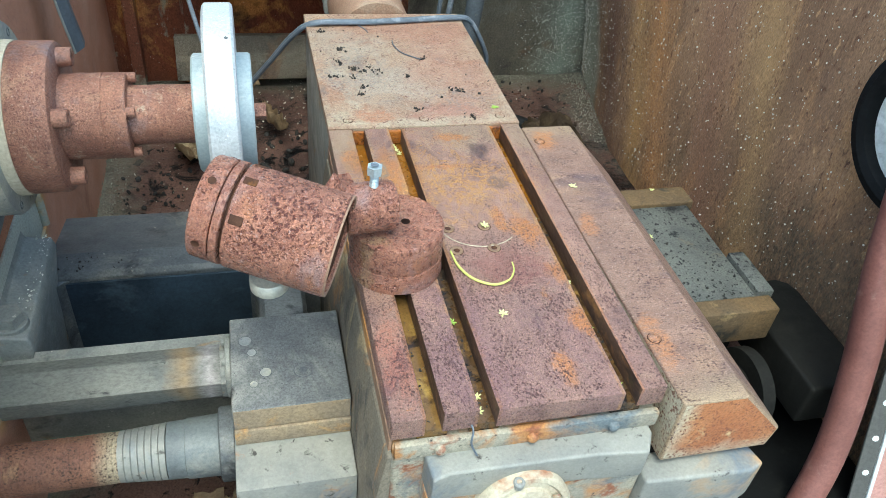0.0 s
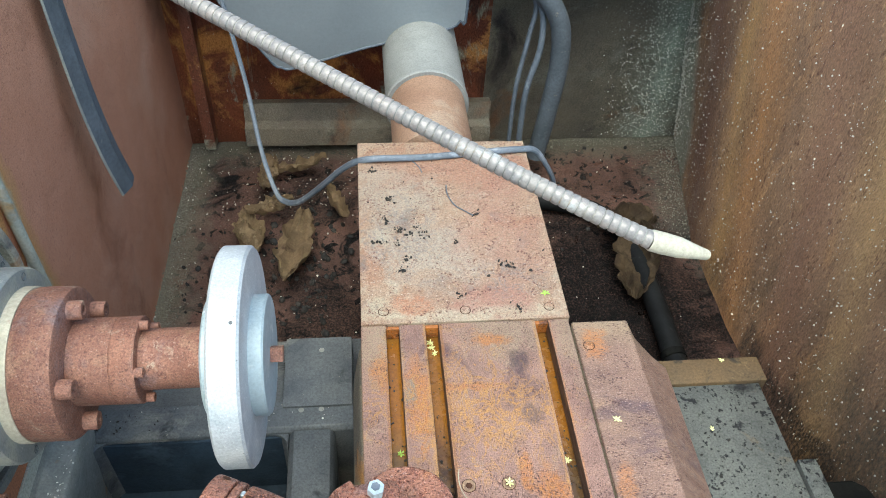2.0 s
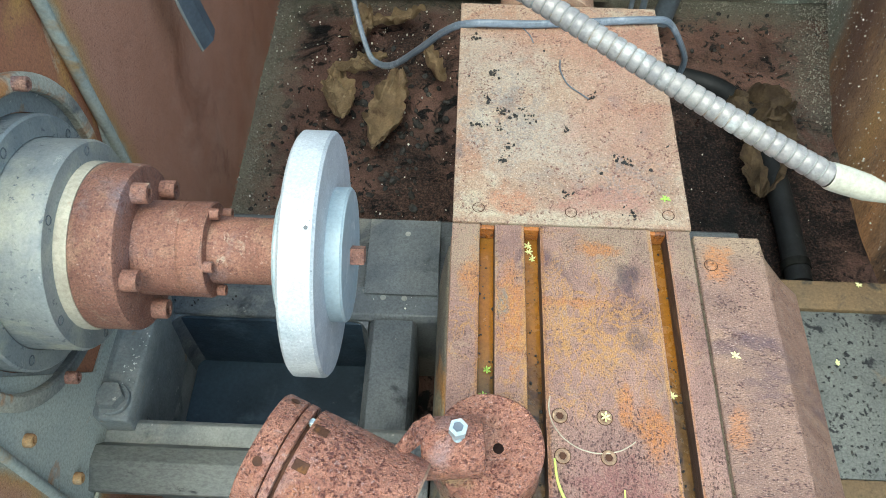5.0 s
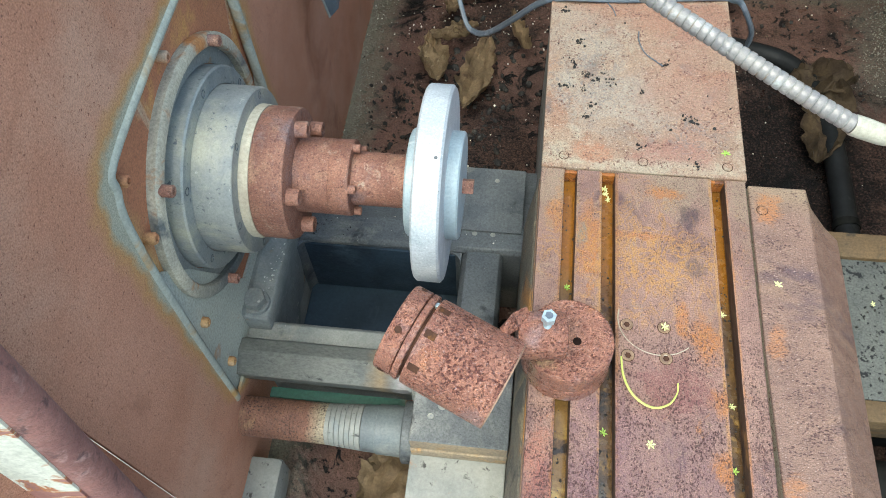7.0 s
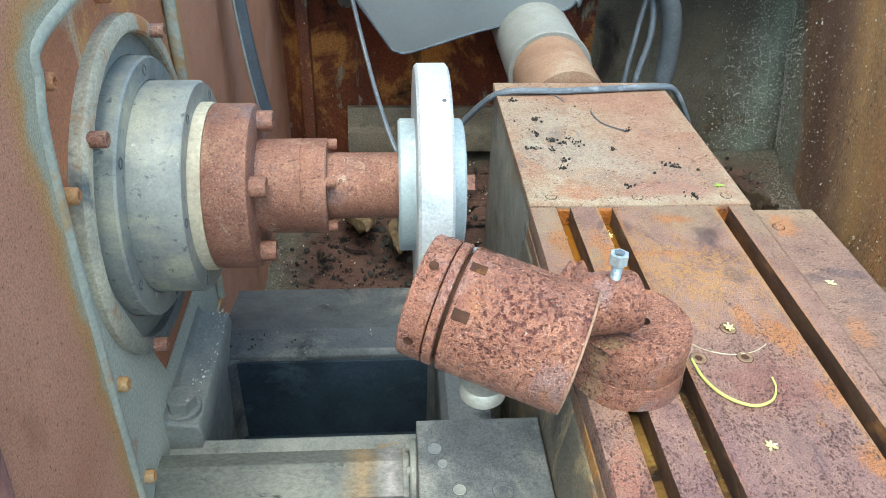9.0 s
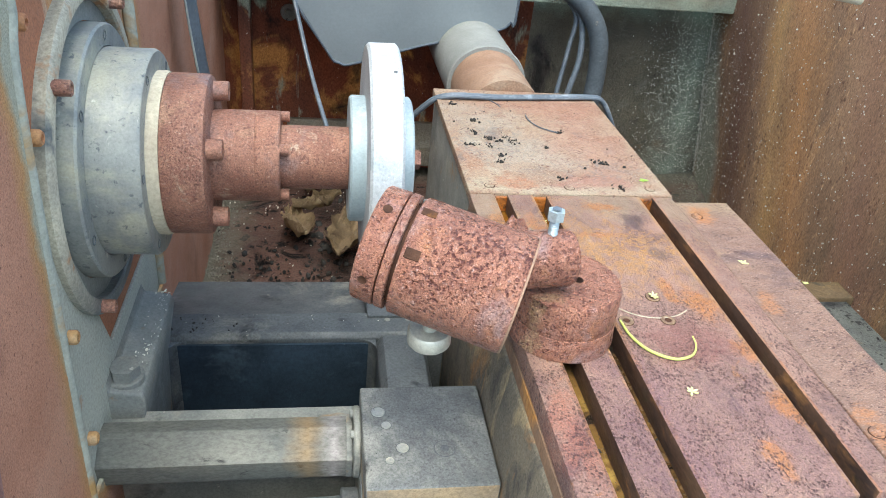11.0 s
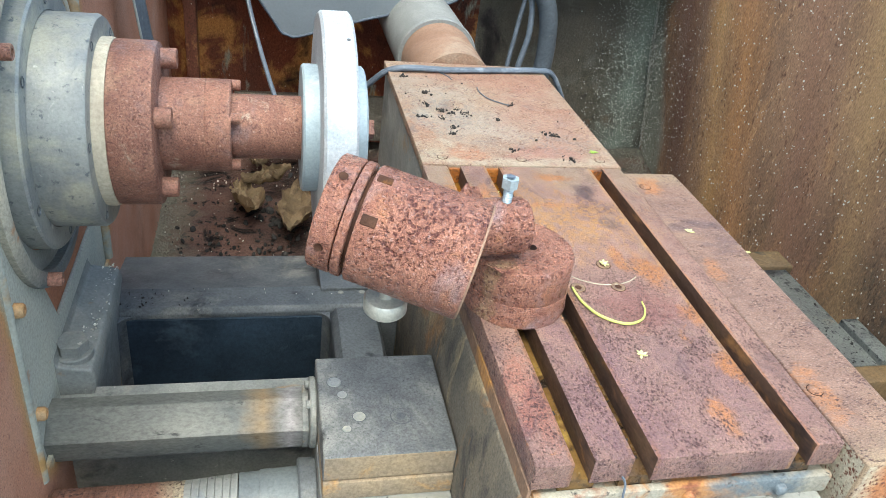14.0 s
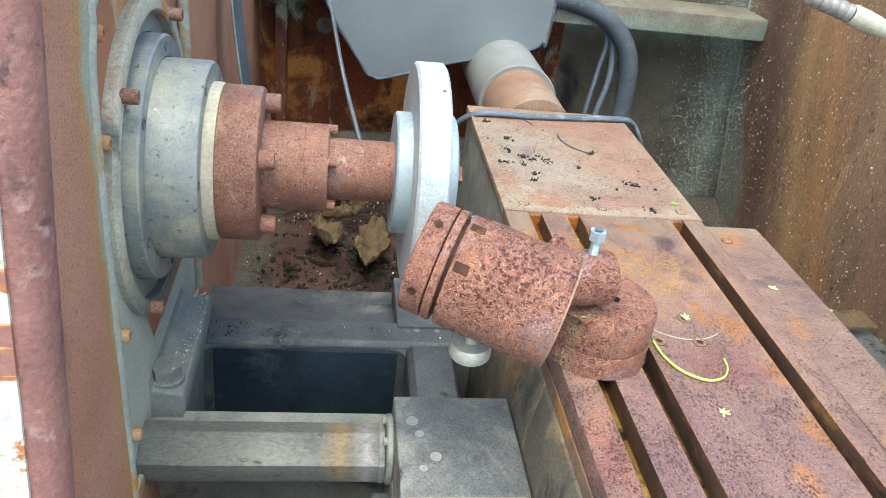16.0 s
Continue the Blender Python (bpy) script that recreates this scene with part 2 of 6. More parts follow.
# The pale 300-scale layer paints fine sparkle; M_PUCK repeats it.
M_CUP = surface("heavily pitted rust", (0.53, 0.245, 0.165), (0.38, 0.16, 0.11), 60, 620, [((0.54, 0.24, 0.13), 22, 0.56, 0.68, 0.8), ((0.42, 0.29, 0.29), 18, 0.56, 0.70, 0.6), ((0.58, 0.38, 0.34), 300, 0.58, 0.68, 0.0), ((0.24, 0.095, 0.078), 260, 0.56, 0.66, 0.3)], (0.16, 0.45), 0.2, 1.0, None, 0.0022, (1, 1, 1), 0.65, [], ((0.15, 0.052, 0.044), 280, 0.27, 0.16, 0.06))
M_PUCK = surface("pitted rust with a paler cut", (0.53, 0.245, 0.165), (0.38, 0.16, 0.11), 60, 620, [((0.54, 0.24, 0.13), 22, 0.56, 0.68, 0.8), ((0.42, 0.29, 0.29), 18, 0.56, 0.70, 0.6), ((0.58, 0.38, 0.34), 300, 0.58, 0.68, 0.0), ((0.24, 0.095, 0.078), 260, 0.56, 0.66, 0.3)], (0.16, 0.45), 0.2, 1.0, None, 0.0022, (1, 1, 1), 0.65, [], ((0.15, 0.052, 0.044), 280, 0.27, 0.16, 0.06), None, [((0.50, 0.33, 0.19), "xy", 0.010, -0.296, 0.020, 0.006, 40, 0, 0.9), ((0.48, 0.30, 0.19), "xy", 0.0385, -0.262, 0.010, 0.02, 30, 0, 0.3)])
M_SPINDLE = surface("rusted turned steel", (0.39, 0.19, 0.13), (0.27, 0.12, 0.083), 30, 560, [((0.45, 0.26, 0.175), 18, 0.53, 0.67, 0.5), ((0.26, 0.18, 0.18), 13, 0.56, 0.68, 0.3), ((0.50, 0.38, 0.29), 34, 0.64, 0.72, 0.6), ((0.18, 0.075, 0.058), 190, 0.57, 0.66, 0.5), ((0.50, 0.32, 0.25), 360, 0.58, 0.70, 0.0)], (0.38, 0.7), 0.1, 0.9, None, 0.0012, (1, 1, 1), 0.65, [], ((0.19, 0.082, 0.06), 290, 0.20, 0.20, 0.12))
M_STEEL = surface("dull weathered steel", (0.35, 0.355, 0.325), (0.22, 0.235, 0.235), 15, 420, [((0.46, 0.44, 0.34), 10, 0.48, 0.64, 0.4), ((0.13, 0.14, 0.15), 110, 0.60, 0.68, 0.3), ((0.17, 0.20, 0.24), 9, 0.54, 0.70, 0.3), ((0.48, 0.47, 0.42), 60, 0.64, 0.70, 0.5)], (0.35, 0.65), 0.25, 0.35, 160, 0.0008, (1, 1, 1), 0.28)
M_CREAM = surface("pale oxidised steel", (0.55, 0.50, 0.38), (0.42, 0.36, 0.27), 20, 260, [((0.33, 0.15, 0.08), 14, 0.6, 0.72, 0.5)], (0.6, 0.8), 0.05, 0.2)
M_WHITE = surface("bright aluminium disc", (0.53, 0.56, 0.58), (0.45, 0.48, 0.51), 22, 420, [((0.66, 0.68, 0.68), 14, 0.54, 0.68, 0.5), ((0.38, 0.43, 0.46), 12, 0.6, 0.75, 0.5), ((0.22, 0.23, 0.23), 140, 0.68, 0.73, 0.3), ((0.70, 0.72, 0.72), 300, 0.60, 0.68, 0.0)], (0.4, 0.6), 0.15, 0.5, 300, 0.0008, (1, 1, 1), 0.35)
M_HUB = surface("grey-blue painted hub", (0.38, 0.455, 0.49), (0.32, 0.39, 0.42), 18, 320, [((0.55, 0.59, 0.59), 28, 0.58, 0.68, 0.5)], (0.35, 0.6), 0.1, 0.2, 150, 0.0006, (1, 1, 1), 0.25)
M_CAST = surface("grimy grey cast iron", (0.31, 0.312, 0.285), (0.20, 0.208, 0.20), 13, 320, [((0.40, 0.37, 0.30), 9, 0.55, 0.71, 0.4), ((0.06, 0.066, 0.072), 10, 0.58, 0.70, 0.5), ((0.30, 0.19, 0.10), 15, 0.62, 0.70, 0.6), ((0.52, 0.50, 0.44), 90, 0.66, 0.71, 0.2)], (0.45, 0.8), 0.1, 0.5, 150, 0.0012, (1, 1, 1), 0.35)
M_CASTL = surface("pale grey greased iron", (0.31, 0.305, 0.27), (0.21, 0.215, 0.205), 11, 320, [((0.45, 0.29, 0.16), 8, 0.58, 0.70, 0.7), ((0.15, 0.18, 0.215), 9, 0.55, 0.68, 0.5), ((0.06, 0.056, 0.053), 60, 0.61, 0.68, 0.3), ((0.32, 0.17, 0.09), 24, 0.64, 0.72, 0.6)], (0.35, 0.75), 0.15, 0.5, 150, 0.0012, (1, 1, 1), 0.22)
M_BLOCKTOP = surface("dark speckled block", (0.20, 0.205, 0.205), (0.12, 0.127, 0.132), 16, 460, [((0.36, 0.355, 0.32), 9, 0.50, 0.70, 0.5), ((0.05, 0.055, 0.06), 300, 0.62, 0.69, 0.2), ((0.05, 0.05, 0.05), 14, 0.60, 0.70, 0.5)], (0.55, 0.85), 0.05, 0.7, 380, 0.0013, (1, 1, 1), 0.55)
M_BLOCKSIDE = surface("rust streaked block side", (0.36, 0.27, 0.165), (0.25, 0.20, 0.145), 14, 300, [((0.50, 0.27, 0.085), 16, 0.53, 0.66, 0.7), ((0.13, 0.12, 0.12), 10, 0.56, 0.67, 0.5)], (0.55, 0.85), 0.05, 0.5, 150, 0.0012, (1, 1, 1), 0.5)
M_BED = surface("oily black bed", (0.15, 0.16, 0.165), (0.085, 0.095, 0.105), 10, 320, [((0.25, 0.245, 0.22), 9, 0.55, 0.68, 0.5), ((0.035, 0.038, 0.043), 12, 0.58, 0.68, 0.5), ((0.42, 0.39, 0.32), 110, 0.68, 0.73, 0.2)], (0.3, 0.7), 0.1, 0.5, 130, 0.0012, (1, 1, 1), 0.5)
M_PIT = surface("blue-black casting", (0.035, 0.055, 0.08), (0.018, 0.028, 0.04), 9, 200, [((0.085, 0.115, 0.145), 10, 0.57, 0.72, 0.5), ((0.25, 0.26, 0.25), 80, 0.70, 0.75, 0.2)], (0.4, 0.7), 0.0, 0.3)
M_PANEL = surface("even brown rust sheet", (0.57, 0.285, 0.187), (0.49, 0.235, 0.15), 6, 620, [((0.58, 0.33, 0.23), 4.5, 0.50, 0.68, 0.3), ((0.33, 0.145, 0.09), 5.5, 0.58, 0.74, 0.6), ((0.24, 0.10, 0.065), 300, 0.60, 0.67, 0.2), ((0.75, 0.62, 0.5), 130, 0.73, 0.76, 0.0)], (0.42, 0.72), 0.0, 0.7, 360, 0.0009, (1, 1, 1), 0.55, [], None, (-0.1045, 0.1775, 0.9535, 0.2335))
# The last spot paints shade along the foot of the wall.
M_WALLR = surface("streaked orange rust wall", (0.47, 0.28, 0.165), (0.31, 0.18, 0.108), 7, 420, [((0.60, 0.33, 0.16), 10, 0.54, 0.68, 0.5), ((0.30, 0.18, 0.12), 6, 0.58, 0.70, 0.5), ((0.20, 0.10, 0.06), 120, 0.58, 0.66, 0.3), ((0.70, 0.43, 0.23), 90, 0.60, 0.68, 0.3)], (0.35, 0.7), 0.1, 1.0, 240, 0.003, (1, 1, 0.4), 0.6, [((0.27, 0.145, 0.10), "s", 0.57, 0.06, 0.05, 9), ((0.82, 0.47, 0.19), "s", 0.405, 0.016, 0.055, 9), ((0.72, 0.36, 0.15), "s", 0.315, 0.02, 0.05, 11), ((0.38, 0.20, 0.13), "s", 0.14, 0.025, 0.06, 8), ((0.60, 0.37, 0.18), "s", 0.0, 0.02, 0.05, 9), ((0.38, 0.38, 0.30), "s", 0.80, 0.085, 0.03, 12)], ((0.24, 0.12, 0.065), 200, 0.12, 0.16, 0.12), None, [((0.12, 0.10, 0.07), "yz", -0.24, 0.64, 0.30, 0.18, 6, 0, 0.8), ((0.04, 0.035, 0.03), "yz", 0.0, 0.55, 0.30, 0.05, 9, 0, 0.9)])
M_WALLB = surface("stained enclosure back", (0.30, 0.105, 0.055), (0.15, 0.058, 0.04), 8, 360, [((0.55, 0.28, 0.10), 7, 0.53, 0.61, 0.9), ((0.40, 0.41, 0.32), 8, 0.56, 0.63, 0.7), ((0.035, 0.025, 0.022), 6, 0.55, 0.64, 0.6), ((0.65, 0.65, 0.55), 180, 0.68, 0.72, 0.0)], (0.35, 0.75), 0.0, 0.8, 160, 0.003, (1, 1, 0.6), 0.6)
M_WALLG = surface("gritty grey-brown wall", (0.27, 0.235, 0.175), (0.18, 0.16, 0.13), 7, 380, [((0.28, 0.27, 0.22), 8, 0.54, 0.66, 0.6), ((0.06, 0.05, 0.045), 6, 0.58, 0.70, 0.5), ((0.26, 0.15, 0.085), 5, 0.58, 0.68, 0.5)], (0.35, 0.7), 0.1, 1.0, 160, 0.004, (1, 1, 1), 0.6, [((0.42, 0.45, 0.37), "x", 0.70, 0.035, 0.05, 14), ((0.38, 0.46, 0.38), "z", 0.945, 0.02, 0.03, 20)])
# Wide black spots around x 0.46 paint the shade right of the table.
M_FLOOR = surface("tray floor with sludge and painted shade", (0.25, 0.145, 0.115), (0.16, 0.098, 0.082), 9, 340, [((0.014, 0.014, 0.015), 9, 0.58, 0.64, 0.8), ((0.30, 0.25, 0.17), 90, 0.65, 0.70, 0.2), ((0.21, 0.12, 0.09), 7, 0.58, 0.7, 0.3), ((0.01, 0.01, 0.011), 40, 0.57, 0.62, 0.6)], (0.25, 0.7), 0.0, 0.9, 110, 0.005, (1, 1, 1), 0.55, [((0.30, 0.28, 0.22), "x", -0.385, 0.045, 0.04, 30), ((0.22, 0.21, 0.17), "y", 0.85, 0.05, 0.04, 30)], None, None, [((0.013, 0.013, 0.014), "xy", -0.07, 0.30, 0.10, 0.16, 12, 0, 0.9), ((0.009, 0.009, 0.010), "xy", 0.45, 0.22, 0.30, 0.38, 5, 0, 1.0), ((0.009, 0.009, 0.010), "xy", 0.47, 0.25, 0.22, 0.26, 4, 0, 1.0), ((0.012, 0.012, 0.013), "xy", -0.12, 0.66, 0.10, 0.08, 14, 0, 0.9), ((0.20, 0.19, 0.155), "xy", 0.70, 0.66, 0.05, 0.2, 14, 0, 0.8)])
M_LEAFDARK = surface("very dark brown leaf", (0.10, 0.072, 0.045), (0.06, 0.043, 0.03), 30, 200, [((0.15, 0.11, 0.07), 22, 0.56, 0.7, 0.4)], (0.5, 0.8), 0, 0.4, 120, 0.002)
M_PLUG = surface("olive-brown plug screw", (0.33, 0.215, 0.13), (0.24, 0.15, 0.095), 160, 500, [((0.46, 0.33, 0.2), 120, 0.55, 0.65, 0.3)], (0.3, 0.55), 0.3, 0.4)
M_LEAF = surface("dry brown leaf", (0.33, 0.235, 0.135), (0.21, 0.145, 0.085), 30, 200, [((0.13, 0.08, 0.045), 22, 0.58, 0.7, 0.4)], (0.7, 0.9), 0, 0.4, 120, 0.002)
M_LEAFPALE = surface("dry tan leaf", (0.42, 0.31, 0.18), (0.30, 0.215, 0.125), 26, 240, [((0.18, 0.12, 0.07), 30, 0.58, 0.68, 0.6), ((0.5, 0.4, 0.26), 60, 0.60, 0.70, 0.4)], (0.7, 0.9), 0, 0.6, 120, 0.003)
M_GREEN = surface("fresh green leaf", (0.06, 0.42, 0.16), (0.05, 0.36, 0.13), 10, 80, [], (0.35, 0.5), 0, 0.1, None, 0.001, (1, 1, 1), 0.1)
M_STALK = surface("yellow-green stalk", (0.56, 0.60, 0.15), (0.46, 0.52, 0.13), 60, 200, [], (0.5, 0.7), 0, 0.1, None, 0.001, (1, 1, 1), 0.1)
M_FLOWER = surface("pale yellow blossom", (0.72, 0.74, 0.38), (0.6, 0.62, 0.25), 200, 400, [], (0.6, 0.8), 0, 0.1, None, 0.0005, (1, 1, 1), 0.15)
M_FLOWERG = surface("green blossom", (0.36, 0.55, 0.10), (0.28, 0.42, 0.08), 200, 400, [], (0.6, 0.8), 0, 0.1, None, 0.0005, (1, 1, 1), 0.15)
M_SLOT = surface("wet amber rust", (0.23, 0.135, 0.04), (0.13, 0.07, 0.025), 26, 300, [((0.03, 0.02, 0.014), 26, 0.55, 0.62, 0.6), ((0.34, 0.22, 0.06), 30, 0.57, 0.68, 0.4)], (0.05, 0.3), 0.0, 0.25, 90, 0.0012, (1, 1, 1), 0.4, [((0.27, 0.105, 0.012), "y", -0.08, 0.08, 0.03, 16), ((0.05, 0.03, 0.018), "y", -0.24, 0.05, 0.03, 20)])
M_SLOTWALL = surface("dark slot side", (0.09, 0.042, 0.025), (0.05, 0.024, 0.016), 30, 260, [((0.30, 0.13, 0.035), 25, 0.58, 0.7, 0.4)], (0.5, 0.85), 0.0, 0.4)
# Slot sides take a darker rust tone than the land tops.
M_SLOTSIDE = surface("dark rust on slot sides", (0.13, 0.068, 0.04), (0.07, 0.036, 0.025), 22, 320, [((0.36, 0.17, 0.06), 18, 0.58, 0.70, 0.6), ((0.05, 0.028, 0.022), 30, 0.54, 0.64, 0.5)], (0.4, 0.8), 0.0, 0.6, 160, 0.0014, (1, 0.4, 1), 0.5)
M_ZINC = surface("zinc bolt", (0.55, 0.65, 0.68), (0.42, 0.5, 0.54), 60, 300, [((0.7, 0.78, 0.8), 40, 0.55, 0.65, 0.2)], (0.35, 0.55), 0.5, 0.2)
M_KNOB = surface("pale nickel knob", (0.62, 0.62, 0.54), (0.5, 0.5, 0.44), 40, 300, [], (0.35, 0.55), 0.4, 0.1)
M_NECK = surface("segmented grey metal-sheen plastic", (0.30, 0.275, 0.25), (0.22, 0.205, 0.20), 30, 300, [((0.30, 0.25, 0.225), 24, 0.54, 0.66, 0.4), ((0.48, 0.49, 0.47), 18, 0.58, 0.68, 0.4)], (0.3, 0.55), 0.15, 0.25, 150, 0.0006, (1, 1, 1), 0.4)
M_NOZZLE = surface("cream nozzle", (0.46, 0.43, 0.34), (0.37, 0.345, 0.27), 40, 260, [((0.34, 0.30, 0.22), 30, 0.6, 0.72, 0.3)], (0.35, 0.55), 0, 0.1)
M_RUBBER = surface("black rubber", (0.010, 0.011, 0.012), (0.006, 0.0066, 0.0075), 20, 200, [((0.02, 0.022, 0.022), 40, 0.62, 0.72, 0.3)], (0.5, 0.75), 0, 0.15)
M_CABLE = surface("grey cable sheath", (0.125, 0.15, 0.185), (0.085, 0.105, 0.13), 20, 200, [((0.21, 0.24, 0.28), 30, 0.58, 0.68, 0.2)], (0.3, 0.5), 0, 0.1)
M_HOSE = surface("blue-grey conduit", (0.10, 0.118, 0.14), (0.065, 0.078, 0.092), 12, 200, [((0.17, 0.19, 0.21), 9, 0.6, 0.75, 0.2), ((0.22, 0.2, 0.17), 60, 0.64, 0.7, 0.2)], (0.35, 0.6), 0, 0.2)
M_SHIELD = surface("satin grey sheet", (0.27, 0.305, 0.33), (0.23, 0.26, 0.28), 4, 200, [((0.5, 0.45, 0.36), 3.0, 0.64, 0.76, 0.3)], (0.3, 0.45), 0.3, 0.05, None, 0.0005, (1, 1, 1), 0.1)
M_SLEEVE = surface("dusty grey sleeve", (0.27, 0.28, 0.27), (0.21, 0.215, 0.21), 12, 300, [((0.36, 0.28, 0.21), 8, 0.6, 0.74, 0.3)], (0.6, 0.8), 0.05, 0.3)
M_TUBE = surface("rust-brown tube", (0.34, 0.215, 0.145), (0.275, 0.16, 0.105), 14, 360, [((0.40, 0.31, 0.23), 10, 0.56, 0.7, 0.3)], (0.55, 0.8), 0.05, 0.35, None, 0.001, (1, 1, 1), 0.5)
M_WHITEPAINT = surface("flaking white paint", (0.70, 0.70, 0.60), (0.60, 0.60, 0.50), 14, 200, [((0.45, 0.17, 0.05), 16, 0.53, 0.57, 1.2), ((0.33, 0.155, 0.13), 16, 0.57, 0.60, 1.2)], (0.5, 0.7), 0, 0.3, 40, 0.002)
M_EDGE = surface("maroon rusted roll", (0.24, 0.10, 0.082), (0.165, 0.066, 0.056), 12, 260, [((0.33, 0.19, 0.16), 16, 0.6, 0.72, 0.4)], (0.35, 0.6), 0.1, 0.3, 150, 0.001)
M_ROLL = surface("rough maroon rolled edge", (0.33, 0.155, 0.13), (0.24, 0.11, 0.095), 14, 300, [((0.44, 0.27, 0.24), 30, 0.56, 0.68, 0.4), ((0.14, 0.07, 0.065), 60, 0.57, 0.66, 0.4), ((0.48, 0.22, 0.09), 10, 0.62, 0.70, 0.5)], (0.45, 0.75), 0.05, 0.8, 120, 0.002)
M_PUTTY = surface("grey sealing bead", (0.42, 0.43, 0.36), (0.31, 0.33, 0.29), 18, 220, [((0.42, 0.25, 0.09), 12, 0.55, 0.68, 0.5)], (0.6, 0.85), 0, 0.3)
M_FACE = surface("rust-red stained casting", (0.46, 0.185, 0.09), (0.36, 0.14, 0.07), 8, 420, [((0.56, 0.29, 0.09), 9, 0.54, 0.66, 0.6), ((0.62, 0.54, 0.38), 8, 0.60, 0.70, 0.7), ((0.26, 0.10, 0.06), 200, 0.60, 0.68, 0.2)], (0.55, 0.85), 0, 0.5, 150, 0.001, (1, 1, 1), 0.5, [((0.52, 0.30, 0.12), "y", -0.262, 0.012, 0.012, 24), ((0.60, 0.53, 0.39), "y", -0.276, 0.006, 0.008, 24), ((0.50, 0.47, 0.36), "z", 1.178, 0.006, 0.01, 24)])
M_FACEG = surface("grey painted casting", (0.46, 0.465, 0.39), (0.37, 0.385, 0.34), 7, 300, [((0.48, 0.485, 0.39), 6, 0.55, 0.7, 0.3), ((0.1, 0.1, 0.09), 9, 0.63, 0.75, 0.3), ((0.40, 0.20, 0.09), 14, 0.63, 0.70, 0.5)], (0.45, 0.75), 0, 0.35, 150, 0.001, (1, 1, 1), 0.45)
M_RING = surface("flange ring with flaking paint", (0.50, 0.46, 0.36), (0.36, 0.33, 0.26), 16, 320, [((0.58, 0.53, 0.40), 11, 0.50, 0.62, 0.6), ((0.46, 0.21, 0.08), 15, 0.54, 0.64, 0.6), ((0.13, 0.14, 0.14), 9, 0.60, 0.70, 0.4)], (0.4, 0.7), 0.05, 0.5, 130, 0.001, (1, 1, 1), 0.5, [((0.15, 0.165, 0.17), "z", 0.84, 0.06, 0.04, 20)])
M_SCREW = surface("pitted rusty lead screw", (0.30, 0.145, 0.09), (0.20, 0.095, 0.065), 24, 420, [((0.42, 0.25, 0.13), 16, 0.54, 0.68, 0.6), ((0.45, 0.38, 0.27), 14, 0.60, 0.70, 0.4)], (0.5, 0.8), 0.1, 0.9, None, 0.0016, (1, 1, 1), 0.6, [((0.42, 0.34, 0.23), "x", -0.266, 0.012, 0.01, 30)], ((0.07, 0.034, 0.028), 250, 0.24, 0.16, 0.12))
M_BAR = surface("greased steel bar", (0.18, 0.178, 0.155), (0.11, 0.115, 0.11), 10, 320, [((0.36, 0.26, 0.14), 7, 0.58, 0.70, 0.5), ((0.075, 0.085, 0.09), 9, 0.54, 0.66, 0.5), ((0.04, 0.04, 0.04), 50, 0.63, 0.69, 0.4)], (0.3, 0.65), 0.1, 0.4, 150, 0.001, (0.5, 1, 1), 0.5, [((0.30, 0.20, 0.10), "x", -0.188, 0.006, 0.016, 40), ((0.38, 0.35, 0.345), "x", -0.162, 0.006, 0.010, 70)])
M_RAIL = surface("oil-spotted grey slideway", (0.145, 0.15, 0.136), (0.085, 0.09, 0.087), 10, 320, [((0.02, 0.021, 0.023), 50, 0.60, 0.66, 0.6), ((0.23, 0.16, 0.085), 9, 0.57, 0.69, 0.3), ((0.03, 0.03, 0.032), 9, 0.57, 0.66, 0.6)], (0.35, 0.7), 0.15, 0.5, None, 0.0012, (1, 1, 1), 0.6, [], ((0.018, 0.018, 0.02), 110, 0.24, 0.06, 0.2))
M_RAILB = surface("brown oiled strip", (0.17, 0.11, 0.055), (0.12, 0.085, 0.05), 12, 260, [((0.04, 0.036, 0.03), 14, 0.54, 0.64, 0.5), ((0.28, 0.2, 0.1), 20, 0.60, 0.70, 0.4)], (0.4, 0.75), 0.1, 0.4, 150, 0.001, (1, 1, 1), 0.5)
M_CRUMB = surface("black grit", (0.03, 0.03, 0.032), (0.055, 0.05, 0.045), 100, 300, [], (0.5, 0.8), 0, 0.2)
M_GRAVEL = surface("dull grey-tan swarf", (0.36, 0.34, 0.27), (0.22, 0.2, 0.16), 100, 300, [], (0.4, 0.7), 0.1, 0.1)
M_CHIP = surface("metal swarf", (0.86, 0.85, 0.78), (0.66, 0.63, 0.52), 100, 300, [], (0.3, 0.5), 0.2, 0.1)
M_GROUND = surface("weathered concrete", (0.30, 0.29, 0.27), (0.22, 0.22, 0.21), 1.5, 60, [((0.13, 0.13, 0.12), 0.8, 0.58, 0.7, 0.4)], (0.8, 0.95), 0, 0.3, 30, 0.003)
M_GLASS = surface("pale window pane", (0.72, 0.76, 0.76), (0.62, 0.67, 0.68), 12, 100, [((0.3, 0.3, 0.27), 90, 0.66, 0.72, 0.2)], (0.15, 0.3), 0, 0.0)
M_ALU = surface("dark grey slotted strip", (0.11, 0.11, 0.105), (0.085, 0.085, 0.08), 12, 200, [], (0.5, 0.7), 0.2, 0.1)
M_PINKPAINT = surface("dusty pink primer", (0.48, 0.27, 0.24), (0.42, 0.22, 0.19), 10, 240, [((0.6, 0.5, 0.42), 14, 0.62, 0.7, 0.5)], (0.6, 0.85), 0, 0.2)
# Near-black colour that paints the shade inside the pin hole.
M_HOLE = surface("dark hollow", (0.02, 0.012, 0.01), (0.012, 0.008, 0.007), 30, 200, [], (0.6, 0.9), 0, 0.0)
